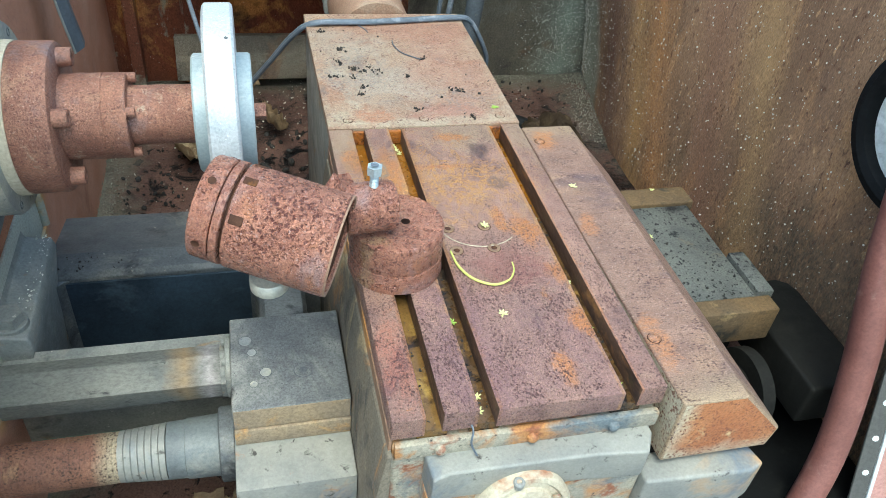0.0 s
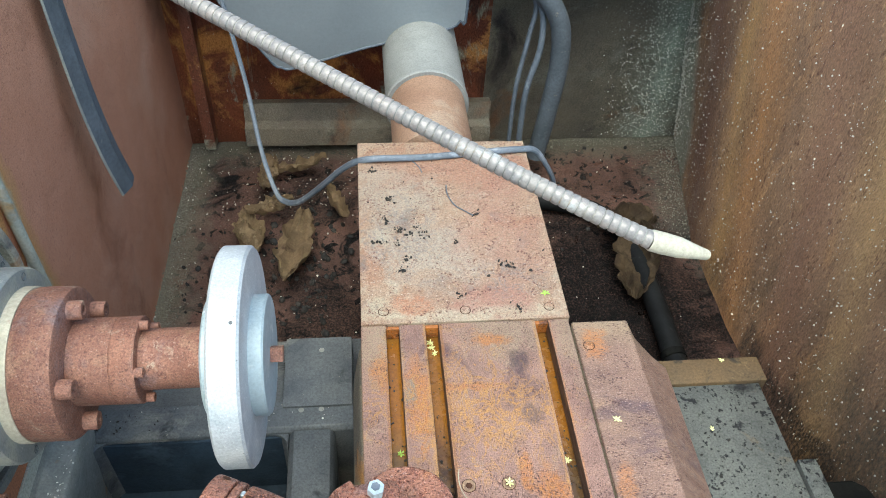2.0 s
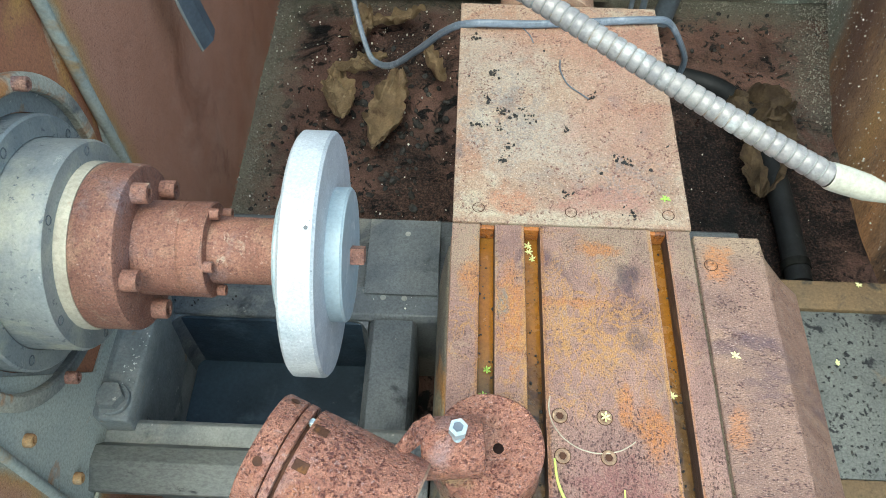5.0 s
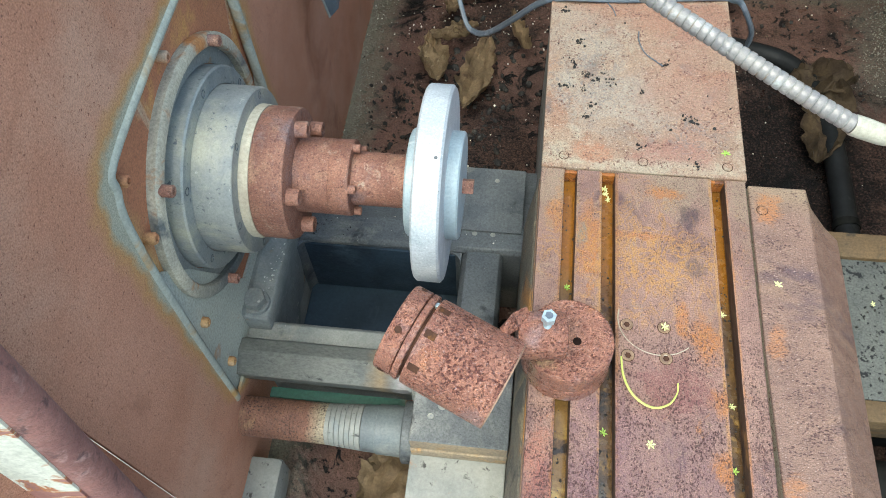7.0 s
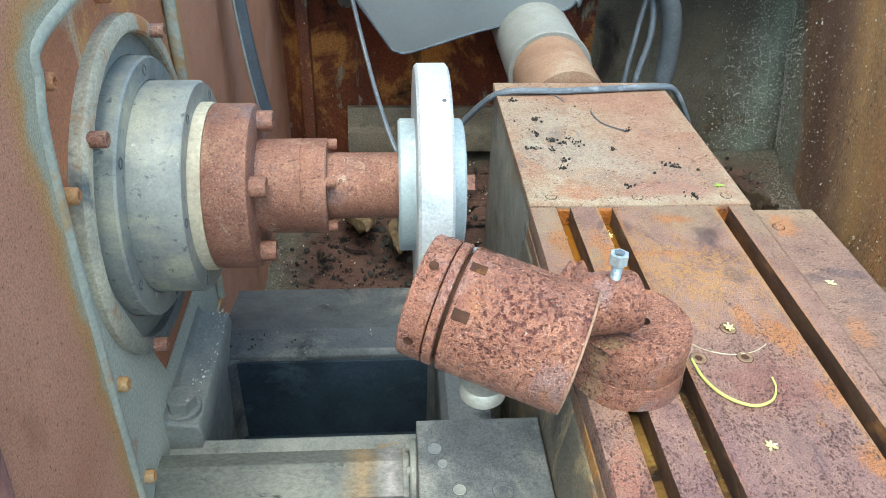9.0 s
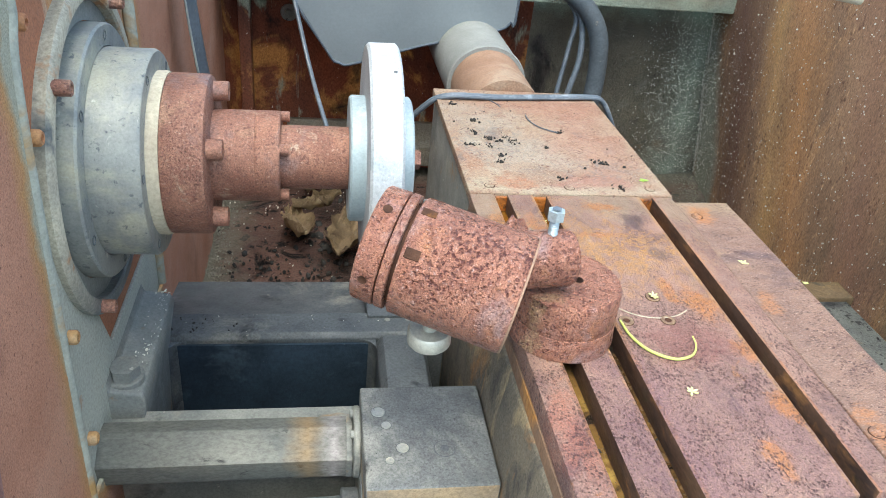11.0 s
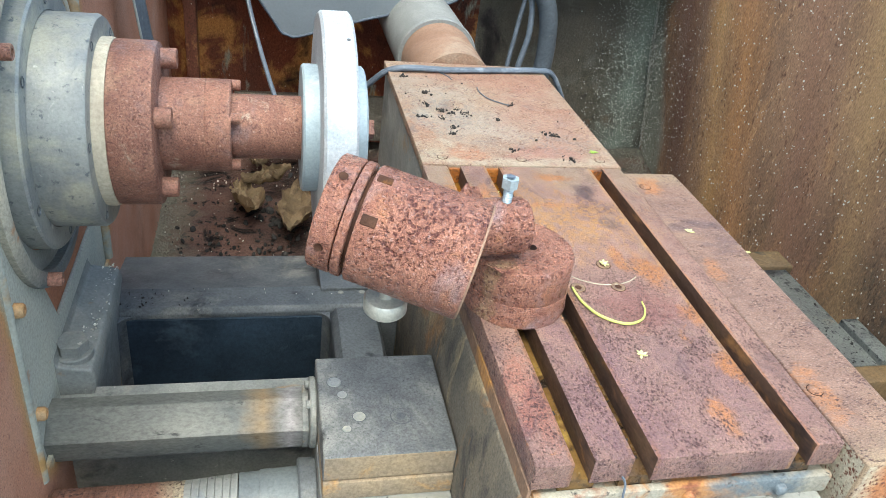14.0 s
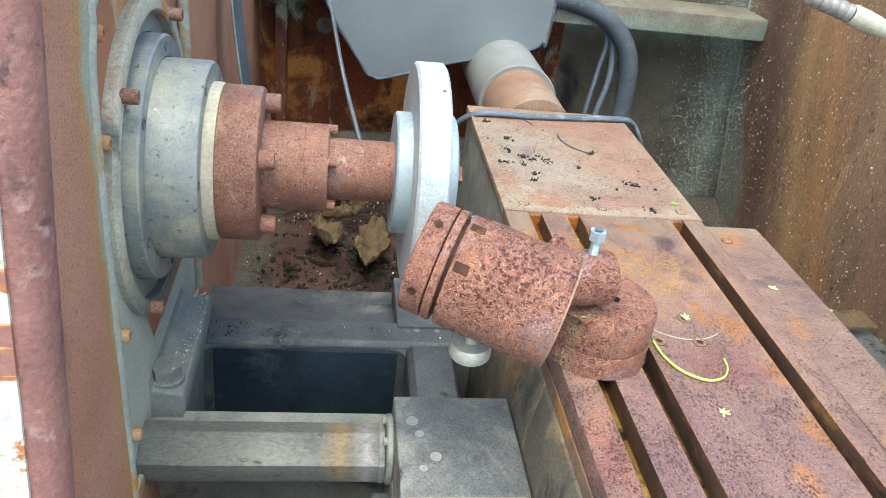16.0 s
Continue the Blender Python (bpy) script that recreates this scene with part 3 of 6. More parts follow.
M_FRONT = surface("rust-stained cream strip", (0.42, 0.385, 0.30), (0.31, 0.29, 0.24), 16, 380, [((0.47, 0.23, 0.09), 14, 0.48, 0.58, 0.8), ((0.15, 0.18, 0.20), 11, 0.55, 0.66, 0.6), ((0.27, 0.10, 0.05), 26, 0.56, 0.64, 0.5), ((0.04, 0.038, 0.036), 60, 0.63, 0.69, 0.3)], (0.4, 0.75), 0.1, 0.6, 160, 0.0012, (1, 1, 1), 0.5)
# Darker copy of the slot floor with the slots' shade in its colour.
M_SLOTDARK = surface("wet slot floor with painted shade", (0.13, 0.07, 0.025), (0.06, 0.035, 0.018), 30, 300, [((0.02, 0.014, 0.01), 24, 0.50, 0.58, 0.6), ((0.26, 0.15, 0.04), 34, 0.60, 0.70, 0.4)], (0.08, 0.4), 0.0, 0.4, 120, 0.0015, (1, 1, 1), 0.4, [((0.26, 0.105, 0.014), "y", -0.08, 0.08, 0.03, 16)])
M_VIVID = surface("bright orange rust", (0.46, 0.165, 0.03), (0.27, 0.09, 0.02), 120, 400, [((0.12, 0.045, 0.02), 90, 0.53, 0.62, 0.5), ((0.62, 0.33, 0.12), 160, 0.62, 0.68, 0.3)], (0.2, 0.5), 0.0, 0.4)
# Near-black colour carries the deep shade beside and under the slideway.
M_GLOOM = surface("near-black ledge with painted shade", (0.008, 0.0085, 0.0085), (0.005, 0.0053, 0.0055), 10, 300, [((0.016, 0.016, 0.014), 9, 0.58, 0.70, 0.4)], (0.6, 0.85), 0.0, 0.5, 120, 0.001)
M_LEDGE = surface("near-black ledge top with painted shade", (0.016, 0.0155, 0.0135), (0.010, 0.010, 0.009), 10, 300, [((0.024, 0.023, 0.019), 9, 0.56, 0.70, 0.4)], (0.5, 0.8), 0.0, 0.5, 120, 0.001)
M_GREYSLEEVE = surface("blue-grey stained sleeve", (0.165, 0.185, 0.185), (0.12, 0.135, 0.14), 14, 300, [((0.27, 0.27, 0.24), 10, 0.55, 0.68, 0.4), ((0.07, 0.08, 0.085), 12, 0.58, 0.70, 0.5)], (0.4, 0.7), 0.05, 0.4, 150, 0.001)
M_SIDE = surface("ochre streaked table side", (0.28, 0.165, 0.10), (0.18, 0.115, 0.08), 16, 340, [((0.52, 0.25, 0.065), 13, 0.56, 0.68, 0.8), ((0.15, 0.12, 0.1), 11, 0.57, 0.69, 0.5)], (0.45, 0.8), 0.05, 0.6, 150, 0.0014, (1, 1, 0.5), 0.5)
M_APRON = surface("gritty dark apron", (0.22, 0.185, 0.135), (0.13, 0.12, 0.10), 14, 460, [((0.46, 0.36, 0.21), 15, 0.54, 0.67, 0.7), ((0.05, 0.05, 0.05), 18, 0.58, 0.70, 0.4), ((0.46, 0.22, 0.07), 12, 0.55, 0.66, 0.7)], (0.55, 0.85), 0.05, 0.9, 320, 0.0016, (1, 1, 0.6), 0.6)
M_TEAL = surface("old teal paint", (0.06, 0.17, 0.13), (0.05, 0.12, 0.1), 12, 200, [((0.25, 0.09, 0.06), 6, 0.57, 0.63, 0.5)], (0.5, 0.7), 0, 0.2)
# Specular cut to keep dark places dark and sky sheen off the walls
for dull, shine in ((M_GLOOM, 0.05), (M_LEDGE, 0.1), (M_FLOOR, 0.15), (M_PIT, 0.2), (M_RUBBER, 0.15), (M_HOLE, 0.0), (M_SLOTWALL, 0.15), (M_CRUMB, 0.1), (M_LEAFDARK, 0.1), (M_BED, 0.25), (M_RAIL, 0.25), (M_RAILB, 0.25), (M_BLOCKTOP, 0.25), (M_WALLB, 0.25), (M_CAST, 0.3), (M_BAR, 0.2), (M_CASTL, 0.3), (M_HOSE, 0.3), (M_PANEL, 0.15), (M_WALLR, 0.3)):
    dull.node_tree.nodes["Principled BSDF"].inputs["Specular IOR Level"].default_value = shine

# ---------------------------------------------------------------- builders
AT = {}


def thing(name, at, label, category, group="", kind=""):
    """An Empty at the base of a thing, to which its parts belong."""
    e = new(name)
    e.empty_display_size = 0.02
    e.location = at
    AT[e] = Vector(at)
    return tagged(e, label, category, group, kind)


def part(name, bm, material, parent=None, label="", smooth=True):
    """Links a bmesh, whose corners are given in the world, as one mesh."""
    at = AT[parent] if parent else Vector((0, 0, 0))
    bmesh.ops.recalc_face_normals(bm, faces=bm.faces)
    bmesh.ops.translate(bm, verts=bm.verts, vec=-at)
    me = bpy.data.meshes.new(name)
    bm.to_mesh(me)
    bm.free()
    if smooth:
        me.polygons.foreach_set("use_smooth", [True] * len(me.polygons))
        me.set_sharp_from_angle(angle=radians(38))
    for m in material if isinstance(material, (list, tuple)) else (material,):
        me.materials.append(m)
    ob = new(name, me)
    ob.parent = parent
    AT[ob] = at
    return tagged(ob, label)


def setting(name, bm, material, label="", category="", smooth=True):
    return tagged(part(name, bm, material, None, label, smooth), category=category, kind="structure")


def bevel(bm, width, segments=2, angle=30):
    if width:
        es = [e for e in bm.edges if len(e.link_faces) == 2 and e.calc_face_angle(0) > radians(angle)]
        bmesh.ops.bevel(bm, geom=es, offset=width, segments=segments, affect="EDGES", profile=0.6)
    return bm


def box(x0, x1, y0, y1, z0, z1, soft=0.0015, seg=2):
    bm = bmesh.new()
    bmesh.ops.create_cube(bm, size=1, matrix=Matrix.LocRotScale(((x0 + x1) / 2, (y0 + y1) / 2, (z0 + z1) / 2), None, (x1 - x0, y1 - y0, z1 - z0)))
    return bevel(bm, soft, seg)


def prism(poly, axis, lo, hi, soft=0.0015, seg=2):
    """A polygon of two coordinates drawn along an axis from lo to hi."""
    order = {"x": lambda u, v, w: (w, u, v), "y": lambda u, v, w: (u, w, v), "z": lambda u, v, w: (u, v, w)}[axis]
    bm = bmesh.new()
    a = [bm.verts.new(order(u, v, lo)) for u, v in poly]
    b = [bm.verts.new(order(u, v, hi)) for u, v in poly]
    bm.faces.new(a)
    bm.faces.new(b[::-1])
    for i in range(len(a)):
        j = (i + 1) % len(a)
        bm.faces.new((a[i], a[j], b[j], b[i]))
    bmesh.ops.recalc_face_normals(bm, faces=bm.faces)
    return bevel(bm, soft, seg)


def frame_of(d):
    d = Vector(d).normalized()
    u = d.cross(Vector((0, 0, 1)))
    u = u.normalized() if u.length > 1e-4 else Vector((1, 0, 0))
    return d, u, u.cross(d).normalized()


def lathe(p, d, profile, seg=48, wobble=0.0, arc=None):
    """A profile of (place along the axis, radius) turned round the axis at p along d."""
    d, u, v = frame_of(d)
    p = Vector(p)
    bm = bmesh.new()
    rings = []
    for s, r in profile:
        if r < 1e-6:
            rings.append([bm.verts.new(p + d * s)])
        else:
            ring = []
            for k in range(seg):
                a = 2 * math.pi * k / seg
                rr = r + wobble * (noise.noise(Vector((math.cos(a) * 3, math.sin(a) * 3, s * 60))))
                ring.append(bm.verts.new(p + d * s + (u * math.cos(a) + v * math.sin(a)) * rr))
            rings.append(ring)
    for a, b in zip(rings, rings[1:]):
        for k in range(seg):
            j = (k + 1) % seg
            if len(a) == 1 and len(b) == 1:
                continue
            if len(a) == 1:
                bm.faces.new((a[0], b[j], b[k]))
            elif len(b) == 1:
                bm.faces.new((a[k], a[j], b[0]))
            else:
                bm.faces.new((a[k], a[j], b[j], b[k]))
    return bm


def drum(p, d, s0, s1, r, soft=0.0015, seg=48):
    return lathe(p, d, [(s0, 0), (s0, r - soft), (s0 + soft, r), (s1 - soft, r), (s1, r - soft), (s1, 0)], seg)


def hexhead(p, d, r, h, n=6):
    return bevel(lathe(p, d, [(0, 0), (0, r), (h, r), (h, 0)], n), r * 0.12, 1)


def smooth_line(pts, per=10):
    pts = [Vector(q) for q in pts]
    out = []
    ext = [2 * pts[0] - pts[1], *pts, 2 * pts[-1] - pts[-2]]
    for i in range(1, len(ext) - 2):
        a, b, c, e = ext[i - 1 : i + 3]
        for k in range(per):
            t = k / per
            out.append(0.5 * (2 * b + (c - a) * t + (2 * a - 5 * b + 4 * c - e) * t * t + (3 * b - a - 3 * c + e) * t**3))
    return out + [pts[-1]]


def sweep(pts, r, seg=12, radii=None):
    """A round bar along a line of points."""
    bm = bmesh.new()
    rings = []
    d0 = (pts[1] - pts[0]).normalized()
    _, u, _ = frame_of(d0)
    for i, p in enumerate(pts):
        d = (pts[min(i + 1, len(pts) - 1)] - pts[max(i - 1, 0)]).normalized()
        u = (u - d * u.dot(d)).normalized()
        v = d.cross(u)
        rr = radii[i] if radii else r
        rings.append([bm.verts.new(p + (u * math.cos(2 * math.pi * k / seg) + v * math.sin(2 * math.pi * k / seg)) * rr) for k in range(seg)])
    for a, b in zip(rings, rings[1:]):
        for k in range(seg):
            j = (k + 1) % seg
            bm.faces.new((a[k], a[j], b[j], b[k]))
    bm.faces.new(rings[0][::-1])
    bm.faces.new(rings[-1])
    return bm


def join(*parts):
    bm = bmesh.new()
    for b in parts:
        me = bpy.data.meshes.new("tmp")
        b.to_mesh(me)
        b.free()
        bm.from_mesh(me)
        bpy.data.meshes.remove(me)
    return bm


def rough_sheet(corner, du, dv, nu, nv, amp, scale, thick=0.004):
    """A sheet with a faint unevenness, from a corner along du and dv."""
    bm = bmesh.new()
    c, du, dv = Vector(corner), Vector(du), Vector(dv)
    n = du.cross(dv).normalized()
    grid = [[None] * (nv + 1) for _ in range(nu + 1)]
    for i in range(nu + 1):
        for j in range(nv + 1):
            p = c + du * (i / nu) + dv * (j / nv)
            grid[i][j] = bm.verts.new(p + n * amp * noise.fractal(p * scale, 0.8, 2.0, 3))
    for i in range(nu):
        for j in range(nv):
            bm.faces.new((grid[i][j], grid[i + 1][j], grid[i + 1][j + 1], grid[i][j + 1]))
    bmesh.ops.solidify(bm, geom=bm.faces[:], thickness=thick)
    return bm


Z = 0.900
FLOOR = 0.52

# ---------------------------------------------------------------- setting
bm = bmesh.new()
bmesh.ops.create_grid(bm, x_segments=8, y_segments=8, size=1500)
setting("ground", bm, M_GROUND, "grey weathered concrete ground under the machine", "ground")

setting("floor", rough_sheet((-0.46, -0.62, FLOOR), (1.28, 0, 0), (0, 1.52, 0), 90, 100, 0.006, 9, 0.02), M_FLOOR, "dark brown chip tray floor with oily sludge and painted shade", "tray floor")


def left_panel():
    """The rust-brown sheet with a square opening round the spindle nose."""
    x0, x1 = -0.389, -0.385
    y0, y1, z0, z1 = -0.447, 0.9, 0.50, 1.40
    hole = [(-0.290, 0.72), (-0.283, 0.95), (-0.273, 1.10), (-0.258, 1.155), (-0.220, 1.182), (0.050, 1.190), (0.072, 1.172), (0.075, 1.05), (0.075, 0.72)]
    bm = bmesh.new()
    rim = [(p.x, p.y) for p in smooth_line([(*q, 0) for q in hole], 6)]
    for loop in ([(y0, z0), (y0, z1), (y1, z1), (y1, z0)], rim):
        vs = [bm.verts.new((x1, *q)) for q in loop]
        for a, b in zip(vs, vs[1:] + vs[:1]):
            bm.edges.new((a, b))
    bmesh.ops.triangle_fill(bm, edges=bm.edges[:], use_beauty=True)
    bmesh.ops.recalc_face_normals(bm, faces=bm.faces)
    bmesh.ops.solidify(bm, geom=bm.faces[:], thickness=0.004)
    w = setting("wall_left", bm, M_PANEL, "even brown rusted sheet steel side panel", "side panel", smooth=False)
    path = [Vector((-0.384, *q)) for q in hole]
    part("sealing_bead", sweep(smooth_line(path, 6), 0.0065, 10), M_PUTTY, w, "grey sealing bead with rusty edges")
    foot, lean = Vector((-0.392, -0.530, 0.45)), Vector((0.05, 0.08, 1.0))
    line = [foot + lean * (k / 12) + Vector((0.0015, 0, 0)) * noise.noise(Vector((k * 0.7, 2, 0))) for k in range(13)]
    part("rolled_edge", sweep(line, 0.0165, 16), M_ROLL, w, "rough maroon rolled front edge")
    bm = bmesh.new()
    rows = []
    for p in line:
        rows.append([bm.verts.new(p + Vector(o)) for o in ((0.000, -0.0185, 0), (-0.075, -0.030, 0), (-0.075, -0.025, 0), (0.000, -0.0135, 0))])
    for a, b in zip(rows, rows[1:]):
        for q in range(4):
            bm.faces.new((a[q], a[(q + 1) % 4], b[(q + 1) % 4], b[q]))
    part("front_flange", bm, M_WHITEPAINT, w, "flaking white paint over orange rust", smooth=False)
    part("return_strip", prism([(-0.3915, -0.445), (-0.410, -0.545), (-0.4075, -0.545), (-0.3885, -0.446)], "z", 0.45, 1.40, 0.0008, 1), M_PANEL, w)
    at = foot + lean * 0.45
    part("flange_pin", lathe(at + Vector((-0.030, -0.022, 0)), (0.1, -1, 0), [(0, 0.012), (0.02, 0.012), (0.024, 0.009), (0.024, 0)], 20), M_HOSE, w, "blue-grey rubber stop")


left_panel()


WALL_Y = (-0.46, -0.2, 0.1, 0.35, 0.5, 0.67, 0.875)
WALL_X = (0.72, 0.712, 0.702, 0.692, 0.702, 0.735, 0.778)


def wall_x(y, z):
    """Where the right wall stands: bent outwards and leaning in towards the back corner."""
    return float(np.interp(y, WALL_Y, WALL_X)) - 0.15 * max(0.0, (y - 0.25) / 0.61) * (z - 0.52)


def right_wall():
    """The right sheet, bent a little outwards at the back."""
    bm = bmesh.new()
    zs = [0.50 + 0.72 * k / 36 for k in range(37)]
    rows = []
    for k in range(71):
        y = -0.46 + 1.335 * k / 70
        rows.append([bm.verts.new((wall_x(y, z) + 0.005 * noise.noise(Vector((0, y, z)) * 4), y, z)) for z in zs])
    for a, b in zip(rows, rows[1:]):
        for j in range(36):
            bm.faces.new((a[j], b[j], b[j + 1], a[j + 1]))
    bmesh.ops.recalc_face_normals(bm, faces=bm.faces)
    bmesh.ops.solidify(bm, geom=bm.faces[:], thickness=0.005)
    return setting("wall_right", bm, M_WALLR, "orange and brown streaked rusted side wall with glinting swarf", "side wall")


right_wall()
setting("wall_back", rough_sheet((-0.46, 0.86, 0.5), (0.745, 0, 0), (0, 0, 0.85), 40, 40, 0.003, 5, 0.006), M_WALLB, "dark rust-stained sheet steel back wall", "back wall")
setting("wall_back_corner", rough_sheet((0.285, 0.862, 0.5), (0.515, 0, 0), (0, 0, 0.85), 40, 40, 0.005, 7, 0.006), M_WALLG, "gritty grey-brown back wall beside the hose", "back wall")
setting("trim_back_ledge", prism([(0.86, 0.64), (0.835, 0.645), (0.83, 0.60), (0.81, 0.595), (0.805, 0.55), (0.86, 0.545)], "x", -0.25, 0.30, 0.003), M_WALLG, "rust-stained grey stepped ledge along the back wall", "ledge")
setting("trim_post", box(-0.345, -0.32, 0.82, 0.86, 0.53, 1.3, 0.004), M_WALLB, "rusty upright angle on the back wall", "post")
setting("trim_beam", box(-0.384, 0.69, 0.74, 0.857, 0.955, 1.0, 0.004), M_WALLG, "grey painted cross beam over the back wall", "beam")

# ---------------------------------------------------------------- headstock


def headstock():
    h = thing("headstock", (-0.39, -0.1, FLOOR), "grey and rust-stained headstock casting behind the side panel", "headstock")
    part("face_plate", box(-0.46, -0.3905, -0.305, 0.10, 0.70, 1.21, 0.002), [M_FACE], h, "rust and cream stained face plate")
    part("grey_apron", prism([(-0.302, 0.60), (-0.302, 0.985), (-0.262, 1.02), (-0.225, 0.96), (-0.15, 0.80), (0.02, 0.80), (0.08, 0.98), (0.10, 0.98), (0.10, 0.60)], "x", -0.3905, -0.3865, 0.0012), M_FACEG, h, "smooth grey painted lower face")
    foot = [(-0.400, 0.60), (-0.400, 0.790), (-0.388, 0.785), (-0.384, 0.768), (-0.354, 0.763), (-0.351, 0.752), (-0.360, 0.700), (-0.362, 0.60)]
    part("foot", prism(foot, "y", -0.192, -0.012, 0.003, 3), M_CAST, h, "grimy grey bolted foot")
    b = part("foot_bolt", hexhead((-0.374, -0.168, 0.766), (0, 0, 1), 0.0155, 0.017), M_CAST, h, "dull hexagon bolt")
    part("washer", drum((-0.374, -0.168, 0.760), (0, 0, 1), 0.0, 0.0105, 0.019, 0.001, 28), M_CAST, b)
    for y, z in ((-0.2517, 1.069), (-0.1025, 1.166), (0.03, 1.168), (-0.258, 0.89), (-0.259, 0.773), (-0.24, 1.15)):
        part("face_screw", lathe((-0.3905, y, z), (1, 0, 0), [(0, 0.0065), (0.010, 0.0065), (0.012, 0.005), (0.012, 0.003), (0.007, 0.003), (0.007, 0)], 16), M_FACE, h)
    return h


headstock()

AX = Vector((0, -0.105, 0.991))
XD = (1, 0, 0)


def spindle():
    s = thing("spindle", (-0.36, -0.105, 0.86), "stepped rusty spindle nose with bolted flanges", "spindle")
    rg = part("flange_ring", lathe(AX, XD, [(-0.395, 0.138), (-0.380, 0.138), (-0.378, 0.140), (-0.378, 0.150), (-0.381, 0.154), (-0.395, 0.154), (-0.395, 0.138)], 72, 0.0006), M_RING, s, "cream and rust flaking outer ring")
    part("ring_recess", lathe(AX, XD, [(-0.395, 0.119), (-0.388, 0.119), (-0.388, 0.1385), (-0.395, 0.1385)], 64), M_CAST, s, "grimy recess behind the ring")
    for k, deg in enumerate((54, 90, 136, 180, 236, 270, 318, 0)):
        a = radians(deg)
        c = AX + Vector((0, math.cos(a), math.sin(a))) * 0.1455
        if k % 2 == 0:
            part("ring_bolt", lathe((0, c.y, c.z), XD, [(-0.385, 0.0065), (-0.367, 0.0065), (-0.366, 0.0058), (-0.366, 0.0034), (-0.371, 0.0034), (-0.371, 0)], 18), M_SPINDLE, rg, "small rusty cap screw")
    fp = part("seal_plate", lathe(AX, XD, [(-0.40, 0.118), (-0.372, 0.118), (-0.370, 0.116), (-0.370, 0.098), (-0.374, 0.096), (-0.374, 0)], 72), M_STEEL, s, "dark grey seal plate")
    for k in range(6):
        a = radians(20 + 60 * k)
        c = AX + Vector((0, math.cos(a), math.sin(a))) * 0.1075
        part("sunk_screw", lathe((0, c.y, c.z), XD, [(-0.3695, 0.005), (-0.369, 0.004), (-0.3715, 0.003), (-0.3715, 0)], 14), M_BED, fp)
    dr = part("grey_drum", lathe(AX, XD, [(-0.376, 0.0968), (-0.330, 0.0968), (-0.327, 0.0945), (-0.327, 0.078), (-0.330, 0)], 80), M_STEEL, s, "worn grey steel drum")
    for k in range(6):
        a = radians(50 + 60 * k)
        c = AX + Vector((0, math.cos(a), math.sin(a))) * 0.0875
        part("sunk_screw", lathe((0, c.y, c.z), XD, [(-0.3268, 0.0045), (-0.3262, 0.0038), (-0.329, 0.003), (-0.329, 0)], 14), M_BED, dr)
    part("pale_ring", lathe(AX, XD, [(-0.336, 0.0775), (-0.320, 0.0775), (-0.3165, 0.0765), (-0.3165, 0.05)], 72), M_CREAM, s, "pale oxidised spacer ring")
    fl = part("bolted_flange", lathe(AX, XD, [(-0.3165, 0.05), (-0.3163, 0.0755), (-0.3145, 0.0763), (-0.283, 0.0763), (-0.2795, 0.0748), (-0.2780, 0.071), (-0.2780, 0.04)], 72, 0.0004), M_SPINDLE, s, "rust-red bolted flange")
    for deg in (72, 151, 230, 300, 8):
        a = radians(deg)
        c = AX + Vector((0, math.cos(a), math.sin(a))) * 0.0605
        part("cap_screw", lathe((0, c.y, c.z), XD, [(-0.279, 0.0095), (-0.2655, 0.0095), (-0.264, 0.0088), (-0.264, 0.005), (-0.271, 0.005), (-0.271, 0)], 22, 0.0003), M_SPINDLE, fl, "rusty socket cap screw")
    cl = part("collar", lathe(AX, XD, [(-0.287, 0.0435), (-0.239, 0.0438), (-0.2385, 0.0432), (-0.2375, 0.0438), (-0.217, 0.0440), (-0.2155, 0.0428), (-0.2155, 0.028)], 64, 0.0005), M_SPINDLE, s, "rusted cylindrical collar")
    for deg in (67, 146, 226, 300, 5):
        a = radians(deg)
        c = AX + Vector((0, math.cos(a), math.sin(a))) * 0.0385
        part("small_screw", lathe((0, c.y, c.z), XD, [(-0.218, 0.0052), (-0.2085, 0.0052), (-0.2075, 0.0046), (-0.2075, 0.0026), (-0.211, 0.0026), (-0.211, 0)], 16), M_SPINDLE, cl)
    part("shaft", lathe(AX, XD, [(-0.22, 0.0308), (-0.145, 0.0306)], 56, 0.0006), M_SPINDLE, s, "deeply rusted bare shaft")
    return s


spindle()


def wheel():
    w = thing("grinding_disc", (-0.12, -0.105, 0.879), "bright white-grey disc clamped on the rusty shaft", "disc")
    part("disc", lathe(AX, XD, [(-0.136, 0.04), (-0.136, 0.1095), (-0.1335, 0.1122), (-0.1085, 0.1122), (-0.106, 0.1095), (-0.106, 0.04)], 112, 0.0005), M_WHITE, w)
    part("outer_hub", lathe(AX, XD, [(-0.151, 0.028), (-0.151, 0.060), (-0.149, 0.062), (-0.135, 0.062)], 72), M_HUB, w, "grey-blue inner clamping hub")
    part("inner_hub", lathe(AX, XD, [(-0.107, 0.062), (-0.0935, 0.062), (-0.0915, 0.060), (-0.0915, 0)], 72), M_HUB, w, "grey-blue outer clamping hub")
    part("end_nut", bevel(lathe(AX, XD, [(-0.0915, 0), (-0.0915, 0.0105), (-0.079, 0.0105), (-0.079, 0)], 4), 0.001, 1), M_SPINDLE, w, "square rusty end of the shaft")
    for a in (112, 232, 352):
        r = radians(a)
        c = AX + Vector((-0.113, math.cos(r) * 0.1121, math.sin(r) * 0.1121))
        part("grub_hole", lathe(c, (0, math.cos(r), math.sin(r)), [(0.0004, 0.0018), (0.0005, 0)], 12), M_BED, w)
    return w


wheel()

# ---------------------------------------------------------------- table
TS = ((0.030, 0.046), (0.078, 0.0945), (0.2150, 0.2315))


